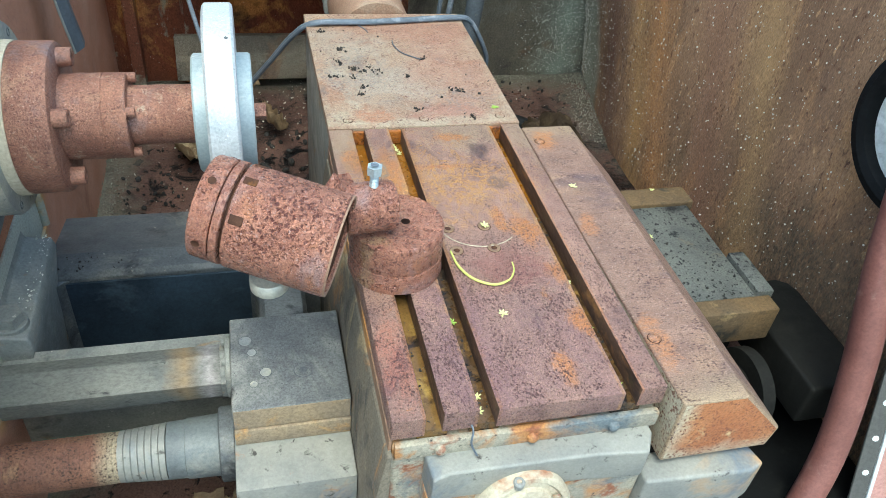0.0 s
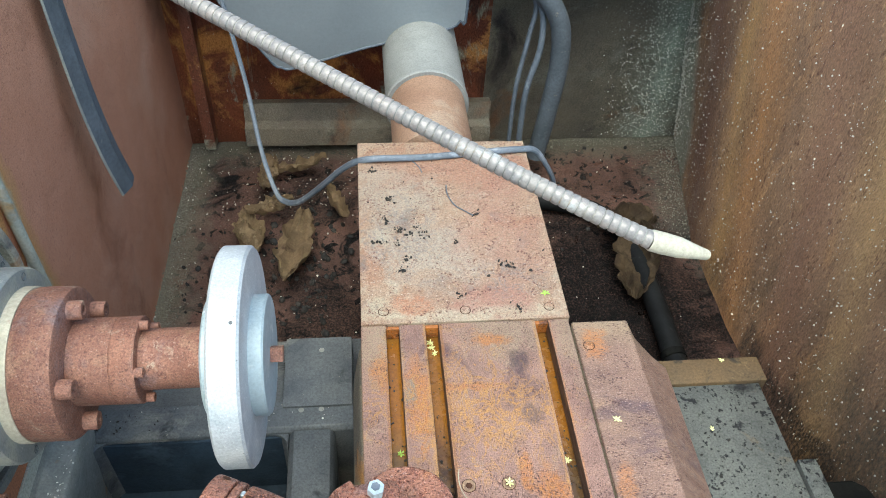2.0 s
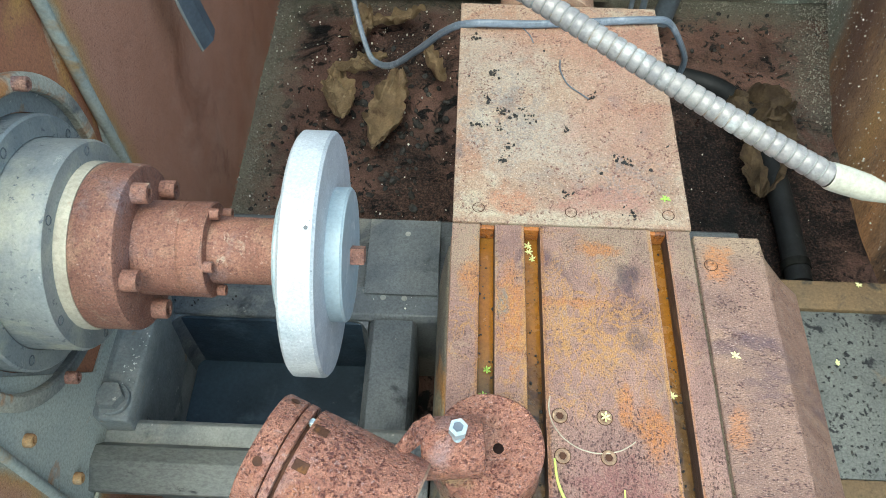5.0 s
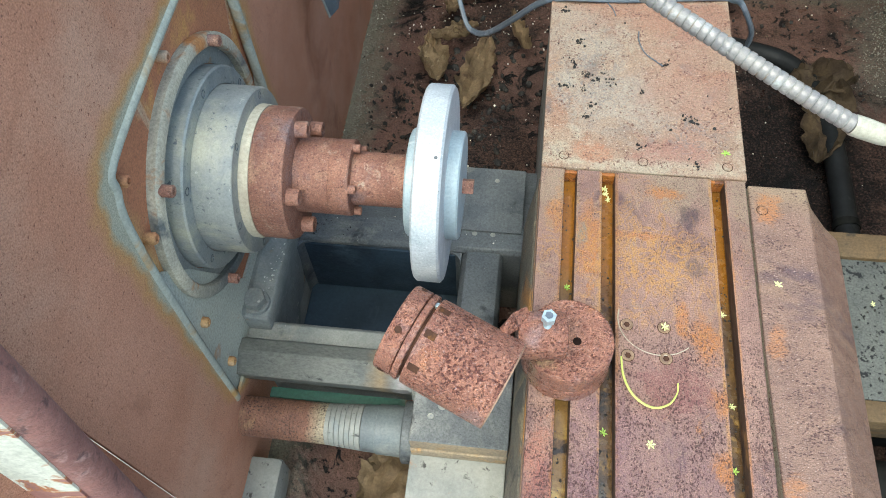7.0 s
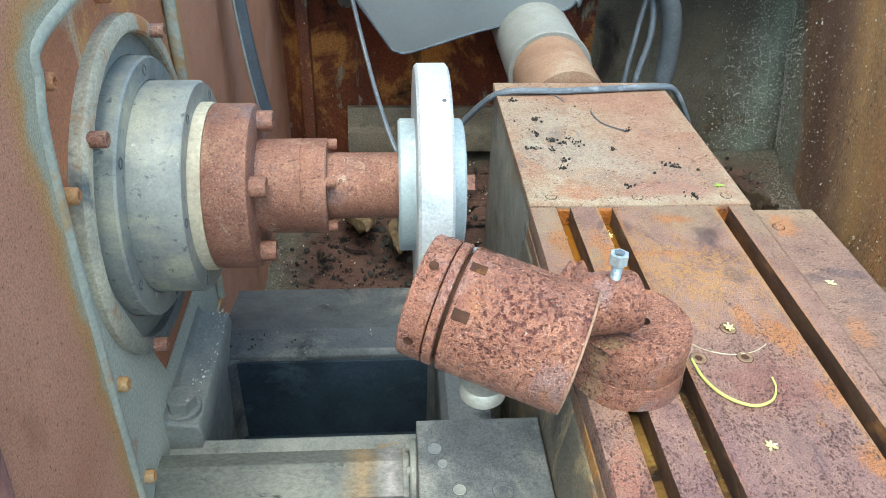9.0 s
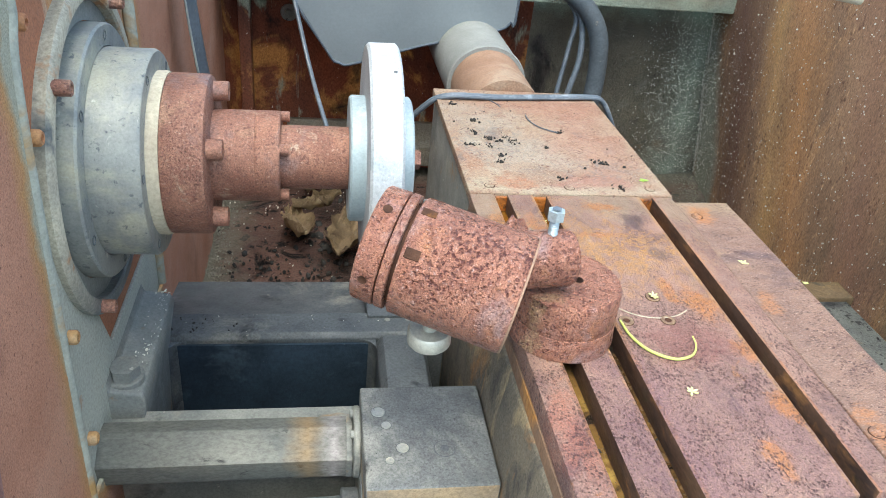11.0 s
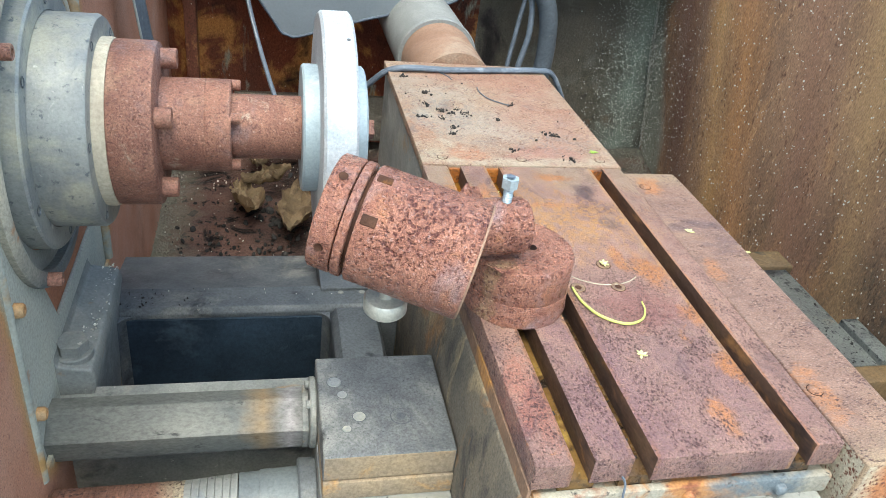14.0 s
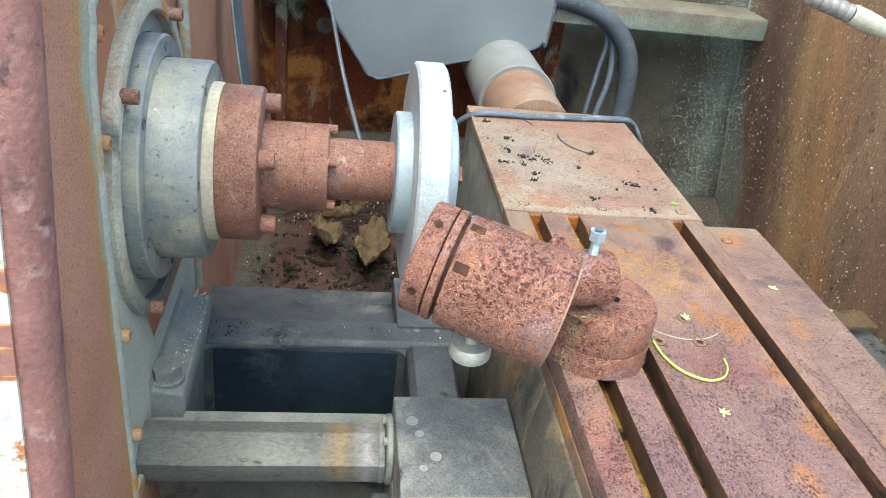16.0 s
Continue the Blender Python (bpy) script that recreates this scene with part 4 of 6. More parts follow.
def table():
    t = thing("slotted_table", (0.13, -0.23, 0.80), "rusted cast iron machine table with three tee slots", "machine table")
    edges = [0.0, *[v for s in TS for v in s], 0.2575]
    front = -0.467
    for i in range(4):
        a, b = edges[2 * i], edges[2 * i + 1]
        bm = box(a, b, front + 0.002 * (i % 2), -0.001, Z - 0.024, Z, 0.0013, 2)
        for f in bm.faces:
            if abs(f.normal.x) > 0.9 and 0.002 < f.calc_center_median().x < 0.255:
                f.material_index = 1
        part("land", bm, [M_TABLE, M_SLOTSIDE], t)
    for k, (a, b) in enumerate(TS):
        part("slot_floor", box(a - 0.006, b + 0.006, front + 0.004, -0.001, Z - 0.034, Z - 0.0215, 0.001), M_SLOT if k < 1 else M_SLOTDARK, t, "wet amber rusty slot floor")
        part("slot_end", box(a, b, -0.006, -0.0012, Z - 0.0210, Z - 0.002, 0.001), M_VIVID, t, "bright orange rusty slot end")
    part("lower_body", box(0.002, 0.256, front + 0.001, -0.001, 0.74, Z - 0.0345, 0.003), M_FRONT, t, "pale grey greased lower body")
    part("front_strip", box(0.004, 0.2565, front - 0.0035, front + 0.004, Z - 0.050, Z - 0.031, 0.0015), M_FRONT, t, "rust-stained cream front strip")
    for x in (0.045, 0.131, 0.211):
        part("strip_screw", lathe((x, front - 0.0035, Z - 0.041), (0, -1, 0), [(0, 0.0055), (0.0035, 0.005), (0.005, 0.003), (0.005, 0)], 18), M_FRONT, t, "stained round screw head")
    for x, y in ((0.1075, -0.2165), (0.1495, -0.2165), (0.1085, -0.2545), (0.1505, -0.2545)):
        sc = part("plug_screw", lathe((x, y, Z), (0, 0, 1), [(0.0004, 0.0070), (0.0010, 0.0066), (0.0011, 0.0058), (0.0007, 0.0040), (0.0002, 0.0036)], 28), M_PLUG, t, "sunken rusty socket screw")
        # Flat dark disc: the socket's inner shade is painted, nothing is sunk.
        part("socket", lathe((x, y, Z), (0, 0, 1), [(0.0006, 0.0036), (0.0004, 0.0016), (0.0004, 0)], 6), M_SLOTWALL, sc, "dark hexagon socket")
        part("rim_gap", lathe((x, y, Z), (0, 0, 1), [(0.0003, 0.0068), (0.0004, 0.0075), (0.0001, 0.0077)], 28), M_SLOTWALL, sc)
    part("witness_ring", sweep([Vector((0.1435 + 0.0460 * math.cos(radians(a)), -0.2085 + 0.0425 * math.sin(radians(a)), Z + 0.0003)) for a in range(165, 320, 5)], 0.0006, 6), M_CREAM, t, "faint arc worn by the swivel base")
    part("left_side", box(-0.0012, 0.0018, -0.466, -0.002, 0.79, Z - 0.0245, 0.001), M_SIDE, t, "ochre and rust streaked side face")
    flare = [(0.0015, 0.56), (0.0015, 0.862), (-0.0035, 0.858), (-0.0075, 0.83), (-0.011, 0.80), (-0.014, 0.76), (-0.0142, 0.56)]
    part("side_apron", prism(flare, "y", -0.474, -0.004, 0.002), M_APRON, t, "gritty dark flared side apron")
    return t


table()


def rear_plate():
    r = thing("rear_cover_plate", (0.13, 0.18, 0.70), "flat speckled rusty cover plate behind the table", "cover plate")
    part("top_plate", box(0.0, 0.2605, 0.0008, 0.36, Z - 0.012, Z + 0.0008, 0.0022), M_PLATE, r)
    part("box_body", box(0.003, 0.2575, 0.003, 0.357, 0.56, Z - 0.0122, 0.003), M_CAST, r, "dark grimy box below the plate")
    for x, y in ((0.028, 0.020), (0.237, 0.019), (0.13, 0.018)):
        ps = part("plate_screw", lathe((x, y, Z + 0.0008), (0, 0, 1), [(0, 0.0060), (0.0012, 0.0055), (0.0012, 0.0032), (0.0004, 0.0028), (0.0004, 0)], 22), M_PLATE, r, "flush rusty screw")
        part("rim_gap", lathe((x, y, Z + 0.0008), (0, 0, 1), [(0.0002, 0.0058), (0.0003, 0.0067), (0.0001, 0.0069)], 22), M_SLOTWALL, ps)
    return r


rear_plate()


def side_cover():
    c = thing("chamfered_side_cover", (0.32, -0.24, 0.80), "long rusty sheet cover with a chamfered edge", "cover")
    prof = [(0.2625, 0.895), (0.334, 0.895), (0.391, 0.836), (0.386, 0.808), (0.2625, 0.808)]
    bm = bmesh.new()
    n = 40
    rows = []
    for i in range(n + 1):
        y = -0.484 + 0.482 * i / n
        w = max(0.0, (y + 0.035) / 0.035)
        p2 = [(u - (u - 0.335) * 0.75 * w if u > 0.34 else u, v) for u, v in prof]
        p2 = [(u + 0.0045 * max(0.0, (-0.25 - y) / 0.234) if u < 0.27 else u, v) for u, v in p2]
        rows.append([bm.verts.new((u, y, v + 0.0006 * noise.noise(Vector((u, y, v)) * 14))) for u, v in p2])
    for a, b in zip(rows, rows[1:]):
        for k in range(5):
            j = (k + 1) % 5
            bm.faces.new((a[k], a[j], b[j], b[k]))
    f0 = bm.faces.new(rows[0])
    f0.material_index = 1
    for f in bm.faces:
        f.normal_update()
        if abs(f.normal.x) > 0.9 and f.calc_center_median().x < 0.275:
            f.material_index = 1
    bm.faces.new(rows[-1][::-1])
    bmesh.ops.recalc_face_normals(bm, faces=bm.faces)
    bevel(bm, 0.003, 3, 25)
    part("shell", bm, [M_COVER, M_COVEREND], c)
    for x, y in ((0.2745, -0.402), (0.2765, -0.040)):
        cs = part("cover_screw", lathe((x, y, 0.895), (0, 0, 1), [(0, 0.0066), (0.0018, 0.0060), (0.0030, 0.0042), (0.0032, 0.0026), (0.0022, 0.0022), (0.0022, 0)], 22), M_COVER, c, "rusty round screw head")
        part("rim_gap", lathe((x, y, 0.895), (0, 0, 1), [(0.0003, 0.0064), (0.0004, 0.0071), (0.0001, 0.0073)], 22), M_SLOTWALL, cs)
    return c


side_cover()


def lower_saddle():
    s = thing("lower_saddle", (0.15, -0.3, 0.56), "greased grey saddle casting under the table", "saddle")
    part("saddle_body", box(0.0, 0.30, -0.50, 0.02, 0.56, 0.742, 0.006), M_CASTL, s)
    part("front_shelf", prism([(0.032, -0.466), (0.25, -0.466), (0.25, -0.478), (0.238, -0.499), (0.185, -0.494), (0.050, -0.492), (0.034, -0.497)], "z", 0.812, 0.851, 0.003, 3), M_CASTL, s, "grey front shelf with rusty edge")
    part("rusty_face", box(0.032, 0.248, -0.488, -0.44, 0.70, 0.8115, 0.003), M_FRONT, s, "cream and rust stained front face")
    part("wing", prism([(0.2485, -0.467), (0.372, -0.467), (0.380, -0.498), (0.362, -0.505), (0.2485, -0.500)], "z", 0.745, 0.800, 0.004, 3), M_CASTL, s, "smooth pale grey wing")
    hub = part("hub_boss", lathe((0.122, -0.482, 0.792), (0.03, -1, 0.28), [(-0.01, 0.044), (0.028, 0.044), (0.032, 0.041), (0.032, 0.036), (0.029, 0.034), (0.029, 0.029), (0.033, 0.027), (0.033, 0.016), (0.026, 0.014), (0.026, 0)], 48), M_CREAM, s, "round cream bearing boss with a stepped ring")
    part("boss_screw", lathe((0.112, -0.502, 0.838), (0.0, -0.2, 1), [(-0.006, 0.0055), (0.001, 0.0055), (0.002, 0.0045), (0.002, 0.0025), (0.0, 0.0025), (0.0, 0)], 18), M_CAST, hub, "dull socket screw")
    for dx, dz in ((-0.027, 0.014), (0.027, 0.014)):
        part("face_bolt", lathe((0.122 + dx, -0.513, 0.80 + dz), (0.03, -1, 0.28), [(-0.004, 0.0065), (0.004, 0.006), (0.005, 0.004), (0.005, 0)], 6), M_FRONT, hub, "rusty hexagon bolt")
    return s


lower_saddle()

# ---------------------------------------------------------------- cup fixture on the table
CP, CD = Vector((-0.09, -0.3134, 1.0004)), Vector((0.9136, -0.3690, -0.1709))


def cup():
    c = thing("tilted_cup", (-0.07, -0.32, 0.95), "pitted rusty cup held at a slant on a swivel base", "fixture cup")
    d, u, v = frame_of(CD)
    ring = lathe(CP, CD, [(-0.0535, 0.025), (-0.0535, 0.0445), (-0.052, 0.0458), (-0.0365, 0.0463), (-0.0352, 0.0452), (-0.0352, 0.040)], 72, 0.0004)
    part("knurled_ring", ring, M_CUP, c, "knurled rusty end ring")
    part("thin_ring", lathe(CP, CD, [(-0.034, 0.040), (-0.034, 0.0455), (-0.0335, 0.0463), (-0.0275, 0.0464), (-0.0268, 0.0455), (-0.0268, 0.040)], 72, 0.0004), M_CUP, c)
    part("core", lathe(CP, CD, [(-0.0536, 0), (-0.0538, 0.030), (-0.050, 0.0405), (-0.02, 0.0405)], 48), M_SLOTWALL, c, "dark inner core")
    # body, whose square windows near its left end are painted on below
    seg, prof = 72, [(-0.0235, 0.0455), (-0.0225, 0.0466), (-0.0130, 0.0467), (-0.010, 0.0468), (0.02, 0.0469), (0.045, 0.0470), (0.0655, 0.0470), (0.0675, 0.0462), (0.0672, 0.0432), (0.045, 0.0425), (0.0, 0.042), (-0.0235, 0.042)]
    body = lathe(CP, CD, prof, seg, 0.0005)
    part("body", body, M_CUP, c)
    part("inside", lathe(CP, CD, [(0.064, 0.0425), (0.03, 0.042), (0.0295, 0)], 48), M_SLOTWALL, c, "dark hollow inside")
    part("rim_edge", lathe(CP, CD, [(0.0668, 0.0468), (0.0684, 0.0464), (0.0684, 0.0440), (0.0668, 0.0436)], 72), M_TUBE, c, "worn brown rim edge")
    # Flush dark blocks paint the shade inside the slots; nothing is cut.
    for at in ((-0.1131, -0.3461, 1.030), (-0.0982, -0.3187, 1.0485), (-0.098, -0.287, 1.045)):
        q = Vector(at) - CP
        s = q.dot(d)
        rad = (q - d * s).normalized()
        tan = d.cross(rad)
        o = CP + d * (-0.0150) + rad * 0.0466
        bm = bmesh.new()
        m = Matrix((d, tan, rad)).transposed().to_4x4()
        m.translation = o
        bmesh.ops.create_cube(bm, size=1, matrix=m @ Matrix.Diagonal((0.0115, 0.0080, 0.0012, 1)))
        part("window_slot", bevel(bm, 0.0004, 1), M_SLOTWALL, c, "dark square slot")
    for ang in (0, 72, 144, 216, 288):
        q = Vector((-0.1299, -0.3162, 1.0498)) - CP
        q = (q - d * q.dot(d)).normalized()
        q = Matrix.Rotation(radians(ang), 3, d) @ q
        # Flat dark discs paint the shade inside the spanner holes.
        part("spanner_hole", lathe(CP + d * -0.044 + q * 0.0462, q, [(0.0006, 0.0036), (0.0002, 0.003), (0.0003, 0)], 16), M_SLOTWALL, c, "round spanner hole")
    part("lock_screw", lathe((-0.0968, -0.284, 1.034), (-0.1, 0.35, 0.9), [(0, 0.003), (0.006, 0.003), (0.0065, 0.0024), (0.0065, 0)], 14), M_ZINC, c, "small zinc screw")
    # thumb knob below
    kd = Vector((0.02, 0.05, -1.0))
    kn = part("thumb_knob", lathe((-0.0905, -0.3165, 0.957), kd, [(0, 0.006), (0.016, 0.006), (0.0165, 0.0165), (0.0185, 0.018), (0.0285, 0.018), (0.0305, 0.0165), (0.0305, 0)], 60), M_KNOB, c, "pale knurled thumb knob")
    # torn lip
    bm = bmesh.new()
    pts = [(-0.036, -0.292, 1.022), (-0.028, -0.283, 1.028), (-0.024, -0.272, 1.018), (-0.012, -0.262, 1.013), (-0.006, -0.268, 1.001), (-0.018, -0.284, 1.008), (-0.030, -0.296, 1.013)]
    bm.faces.new([bm.verts.new(p) for p in pts])
    bmesh.ops.triangulate(bm, faces=bm.faces[:])
    bmesh.ops.solidify(bm, geom=bm.faces[:], thickness=0.002)
    part("torn_lip", bm, M_CUP, c, "bent torn metal lip", smooth=False)
    return c


cup()


def swivel():
    s = thing("swivel_base", (0.0385, -0.2665, Z), "round rusty swivel base on the table carrying a clamp", "swivel base")
    part("puck", lathe((0.0385, -0.2665, Z), (0, 0, 1), [(0, 0), (0, 0.0482), (0.002, 0.0488), (0.012, 0.0478), (0.022, 0.0476), (0.0225, 0.0470), (0.0235, 0.0475), (0.053, 0.0473), (0.055, 0.0465), (0.0562, 0.045), (0.0562, 0)], 80, 0.0006), M_PUCK, s)
    part("knuckle", lathe((-0.018, -0.281, 0.9845), (1, 0.10, 0.0), [(0, 0), (0, 0.0225), (0.002, 0.0245), (0.045, 0.0245), (0.049, 0.0228), (0.0505, 0.019), (0.0507, 0)], 48, 0.0006), M_CUP, s, "rounded rusty knuckle")
    part("cut_face", prism([(-0.004, -0.293), (0.040, -0.2755), (0.030, -0.296), (0.008, -0.3085)], "z", 0.9555, 0.9569, 0.0006, 1), M_PUCK, s, "worn flat cut face")
    # Flat disc with the hole's shade in its colour.
    part("pin_hole", lathe((0.046, -0.269, 0.9563), (0, 0, 1), [(0.0004, 0.0046), (0.0007, 0.0040), (0.0003, 0)], 20), M_HOLE, s, "dark pin hole")
    b = part("clamp_bolt", join(lathe((0.0107, -0.279, 1.004), (0, 0, 1), [(0, 0.0043)] + [(0.0008 * k, 0.0043 if k % 2 else 0.0037) for k in range(1, 25)], 16), hexhead((0.0107, -0.2788, 1.0225), (0.02, 0.02, 1), 0.0074, 0.0085, 6)), M_ZINC, s, "pale blue-grey zinc hexagon bolt")
    part("bolt_socket", lathe((0.0107, -0.2788, 1.0322), (0.02, 0.02, 1), [(0.0004, 0.0042), (0.0001, 0.003), (0.0001, 0)], 6), M_CABLE, b)
    return s


swivel()

# ---------------------------------------------------------------- grey block, tie bar, lead screw
LS = Vector((0, -0.2991, 0.6746))


def nut_block():
    b = thing("nut_block", (-0.07, -0.28, 0.58), "dark grey block fixed to the side of the table", "block")
    bm = box(-0.1365, -0.0145, -0.342, -0.209, 0.752, 0.783, 0.0025, 3)
    for f in bm.faces:
        if f.normal.y < -0.8:
            f.material_index = 1
    part("block_body", bm, [M_BLOCKTOP, M_BLOCKSIDE], b, "dark speckled top with an ochre front")
    part("front_lip", box(-0.1362, -0.0145, -0.3445, -0.215, 0.729, 0.7515, 0.002), M_BLOCKSIDE, b, "rust-streaked front lip")
    part("lower_block", box(-0.1375, -0.0145, -0.40, -0.22, 0.60, 0.7285, 0.003), M_CASTL, b, "pale grey lower block")
    for x, y, r in ((-0.0605, -0.2965, 0.0095), (-0.1, -0.294, 0.006), (-0.12, -0.246, 0.0068), (-0.113, -0.309, 0.0042), (-0.1135, -0.264, 0.0048)):
        pl = part("sunk_plug", lathe((x, y, 0.783), (0, 0, 1), [(0.0003, r), (0.0009, r * 0.92), (0.0006, r * 0.75), (0.0006, 0)], 24), M_BLOCKTOP if r > 0.009 else M_STEEL, b, "dull round plug")
        part("rim_gap", lathe((x, y, 0.783), (0, 0, 1), [(0.0002, r * 0.98), (0.0003, r * 1.1), (0.0001, r * 1.13)], 24), M_BED, pl)
        if r > 0.009:
            part("socket", lathe((x, y, 0.783), (0, 0, 1), [(0.0008, r * 0.5), (0.0007, 0)], 6), M_BED, pl)
    fl = part("end_flange", drum((0, -0.240, 0.738), XD, -0.1435, -0.1366, 0.036, 0.0015, 40), M_CAST, b, "round dark end flange")
    for a in (60, 120, 240, 300):
        part("flange_screw", drum((-0.1435, -0.240 + 0.029 * math.cos(radians(a)), 0.738 + 0.029 * math.sin(radians(a))), XD, -0.004, 0.001, 0.0045, 0.0008, 14), M_CAST, fl)
    return b


nut_block()


def tie_bar():
    t = thing("tie_bar", (-0.265, -0.235, 0.70), "greased many-sided steel bar between casting and block", "bar")
    poly = [(-0.2335, 0.7530), (-0.2620, 0.7350), (-0.2570, 0.7070), (-0.2360, 0.6950), (-0.2120, 0.7000), (-0.2050, 0.7300), (-0.2150, 0.7500)]
    part("bar", prism(poly, "x", -0.40, -0.1437, 0.0015), M_BAR, t)
    part("end_step", prism([(y + (y + 0.235) * 0.05, z + (z - 0.72) * 0.05) for y, z in poly], "x", -0.150, -0.1438, 0.001), M_CAST, t, "dark shouldered bar end")
    return t


tie_bar()


def lead_screw():
    s = thing("lead_screw", (-0.27, -0.299, 0.64), "rusty threaded lead screw with grey stepped sleeve", "lead screw")
    prof = [(-0.43, 0.0272)]
    x = -0.425
    while x < -0.262:
        prof += [(x, 0.0280), (x + 0.0042, 0.0281), (x + 0.0047, 0.0276), (x + 0.0051, 0.0276)]
        x += 0.0053
    part("screw", lathe(LS, XD, prof, 48, 0.0006), M_SCREW, s)
    p2, x = [], -0.262
    for k in range(7):
        p2 += [(x, 0.0282 + 0.0005 * k), (x + 0.006, 0.0286 + 0.0005 * k), (x + 0.0065, 0.0276 + 0.0005 * k)]
        x += 0.0072
    part("ribbed_sleeve", lathe(LS, XD, p2, 48), M_CASTL, s, "pale ribbed sleeve")
    part("grey_sleeve", lathe(LS, XD, [(-0.2115, 0.0318), (-0.192, 0.0325), (-0.1915, 0.0338), (-0.165, 0.0345), (-0.155, 0.0350)], 48), M_GREYSLEEVE, s, "pale blue-grey stepped sleeve")
    part("end_collar", drum(LS, XD, -0.156, -0.1375, 0.0425, 0.002, 48), M_BED, s, "dark grey end collar")
    return s


lead_screw()

# ---------------------------------------------------------------- bed


def bed():
    b = thing("machine_bed", (-0.2, 0.0, FLOOR), "oily black cast bed with a deep rectangular opening", "machine bed")
    part("rear_rail", prism([(-0.019, 0.50), (-0.019, 0.695), (-0.013, 0.702), (0.028, 0.702), (0.033, 0.688), (0.168, 0.657), (0.1746, 0.650), (0.1746, 0.50)], "x", -0.40, 0.42, 0.002), M_BED, b, "dark stepped rear rail")
    part("front_rail", prism([(-0.212, 0.50), (-0.212, 0.728), (-0.206, 0.732), (-0.182, 0.732), (-0.1745, 0.724), (-0.1745, 0.50)], "x", -0.40, -0.015, 0.003, 3), M_CAST, b, "grey front rail")
    part("left_web", prism([(-0.40, 0.50), (-0.40, 0.735), (-0.372, 0.730), (-0.364, 0.715), (-0.362, 0.50)], "y", -0.1755, -0.0185, 0.003, 3), M_CAST, b)
    part("right_web", prism([(-0.104, 0.50), (-0.104, 0.690), (-0.096, 0.702), (-0.047, 0.702), (-0.041, 0.69), (-0.041, 0.50)], "y", -0.174, -0.0195, 0.003), M_BED, b, "dark cross web")
    # Blue-black sheets added to darken the inside of the opening.
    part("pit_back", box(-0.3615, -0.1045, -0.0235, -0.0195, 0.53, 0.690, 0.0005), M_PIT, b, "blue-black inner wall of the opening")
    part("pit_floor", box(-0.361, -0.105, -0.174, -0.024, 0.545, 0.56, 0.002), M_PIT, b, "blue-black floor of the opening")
    for cx, sx in ((-0.3616, 1), (-0.1044, -1)):
        for cy, sy in ((-0.1742, 1), (-0.0198, -1)):
            fil = [(cx, cy)] + [(cx + sx * 0.022 * (1 - math.sin(radians(q))), cy + sy * 0.022 * (1 - math.cos(radians(q)))) for q in range(0, 91, 15)]
            part("corner_fillet", prism(fil, "z", 0.56, 0.6945, 0.0005, 1), M_BED, b)
    part("low_web", box(-0.36, -0.15, -0.262, -0.246, 0.58, 0.655, 0.003), M_TEAL, b, "old teal painted web with red primer")
    part("low_foot", box(-0.382, -0.335, -0.43, -0.335, 0.535, 0.60, 0.004), M_CASTL, b, "grey machine foot with rusty edge")
    for x, y, z in ((-0.061, 0.112, 0.706), (-0.088, 0.012, 0.702), (-0.06, 0.012, 0.702)):
        part("rail_screw", lathe((x, y, z), (0, 0, 1), [(0.0002, 0.004), (0.0008, 0.0036), (0.0003, 0)], 14), M_CASTL, b)
    part("rail_block", box(-0.114, -0.016, 0.016, 0.136, 0.655, 0.706, 0.002), M_BED, b, "grey block on the rear rail")
    return b


bed()


def slideway():
    r = thing("right_slideway", (0.48, -0.1, 0.6), "oil-spotted grey slideway beside the table", "slideway")
    part("way_plate", box(0.36, 0.565, -0.215, -0.0045, 0.70, 0.741, 0.002), M_RAIL, r)
    part("rear_strip", box(0.36, 0.577, -0.004, 0.038, 0.70, 0.746, 0.003), M_RAILB, r, "brown oiled rear strip")
    part("front_strip", box(0.36, 0.585, -0.245, -0.2155, 0.685, 0.742, 0.003), M_RAILB, r, "brown oiled front strip")
    part("edge_step", box(0.566, 0.592, -0.215, -0.13, 0.70, 0.748, 0.003), M_RAIL, r)
    part("shelf", prism([(0.30, -0.245), (0.585, -0.235), (0.68, -0.235), (0.71, -0.27), (0.71, -0.46), (0.30, -0.46)], "z", 0.50, 0.545, 0.004), M_GLOOM, r, "near-black shelf with painted shade")
    part("ledge_right", prism([(0.5935, -0.135), (0.5935, -0.345), (0.69, -0.345), (0.69, -0.165), (0.684, -0.146), (0.668, -0.135)], "z", 0.62, 0.69, 0.006, 3), M_LEDGE, r, "near-black ledge with painted shade")
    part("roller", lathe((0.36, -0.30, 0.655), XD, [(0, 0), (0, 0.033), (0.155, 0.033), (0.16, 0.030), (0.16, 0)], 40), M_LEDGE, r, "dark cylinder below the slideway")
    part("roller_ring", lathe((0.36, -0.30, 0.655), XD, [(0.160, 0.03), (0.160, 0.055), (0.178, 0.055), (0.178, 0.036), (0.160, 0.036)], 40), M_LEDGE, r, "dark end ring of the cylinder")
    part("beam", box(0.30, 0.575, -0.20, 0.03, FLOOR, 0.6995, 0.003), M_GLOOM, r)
    return r


slideway()

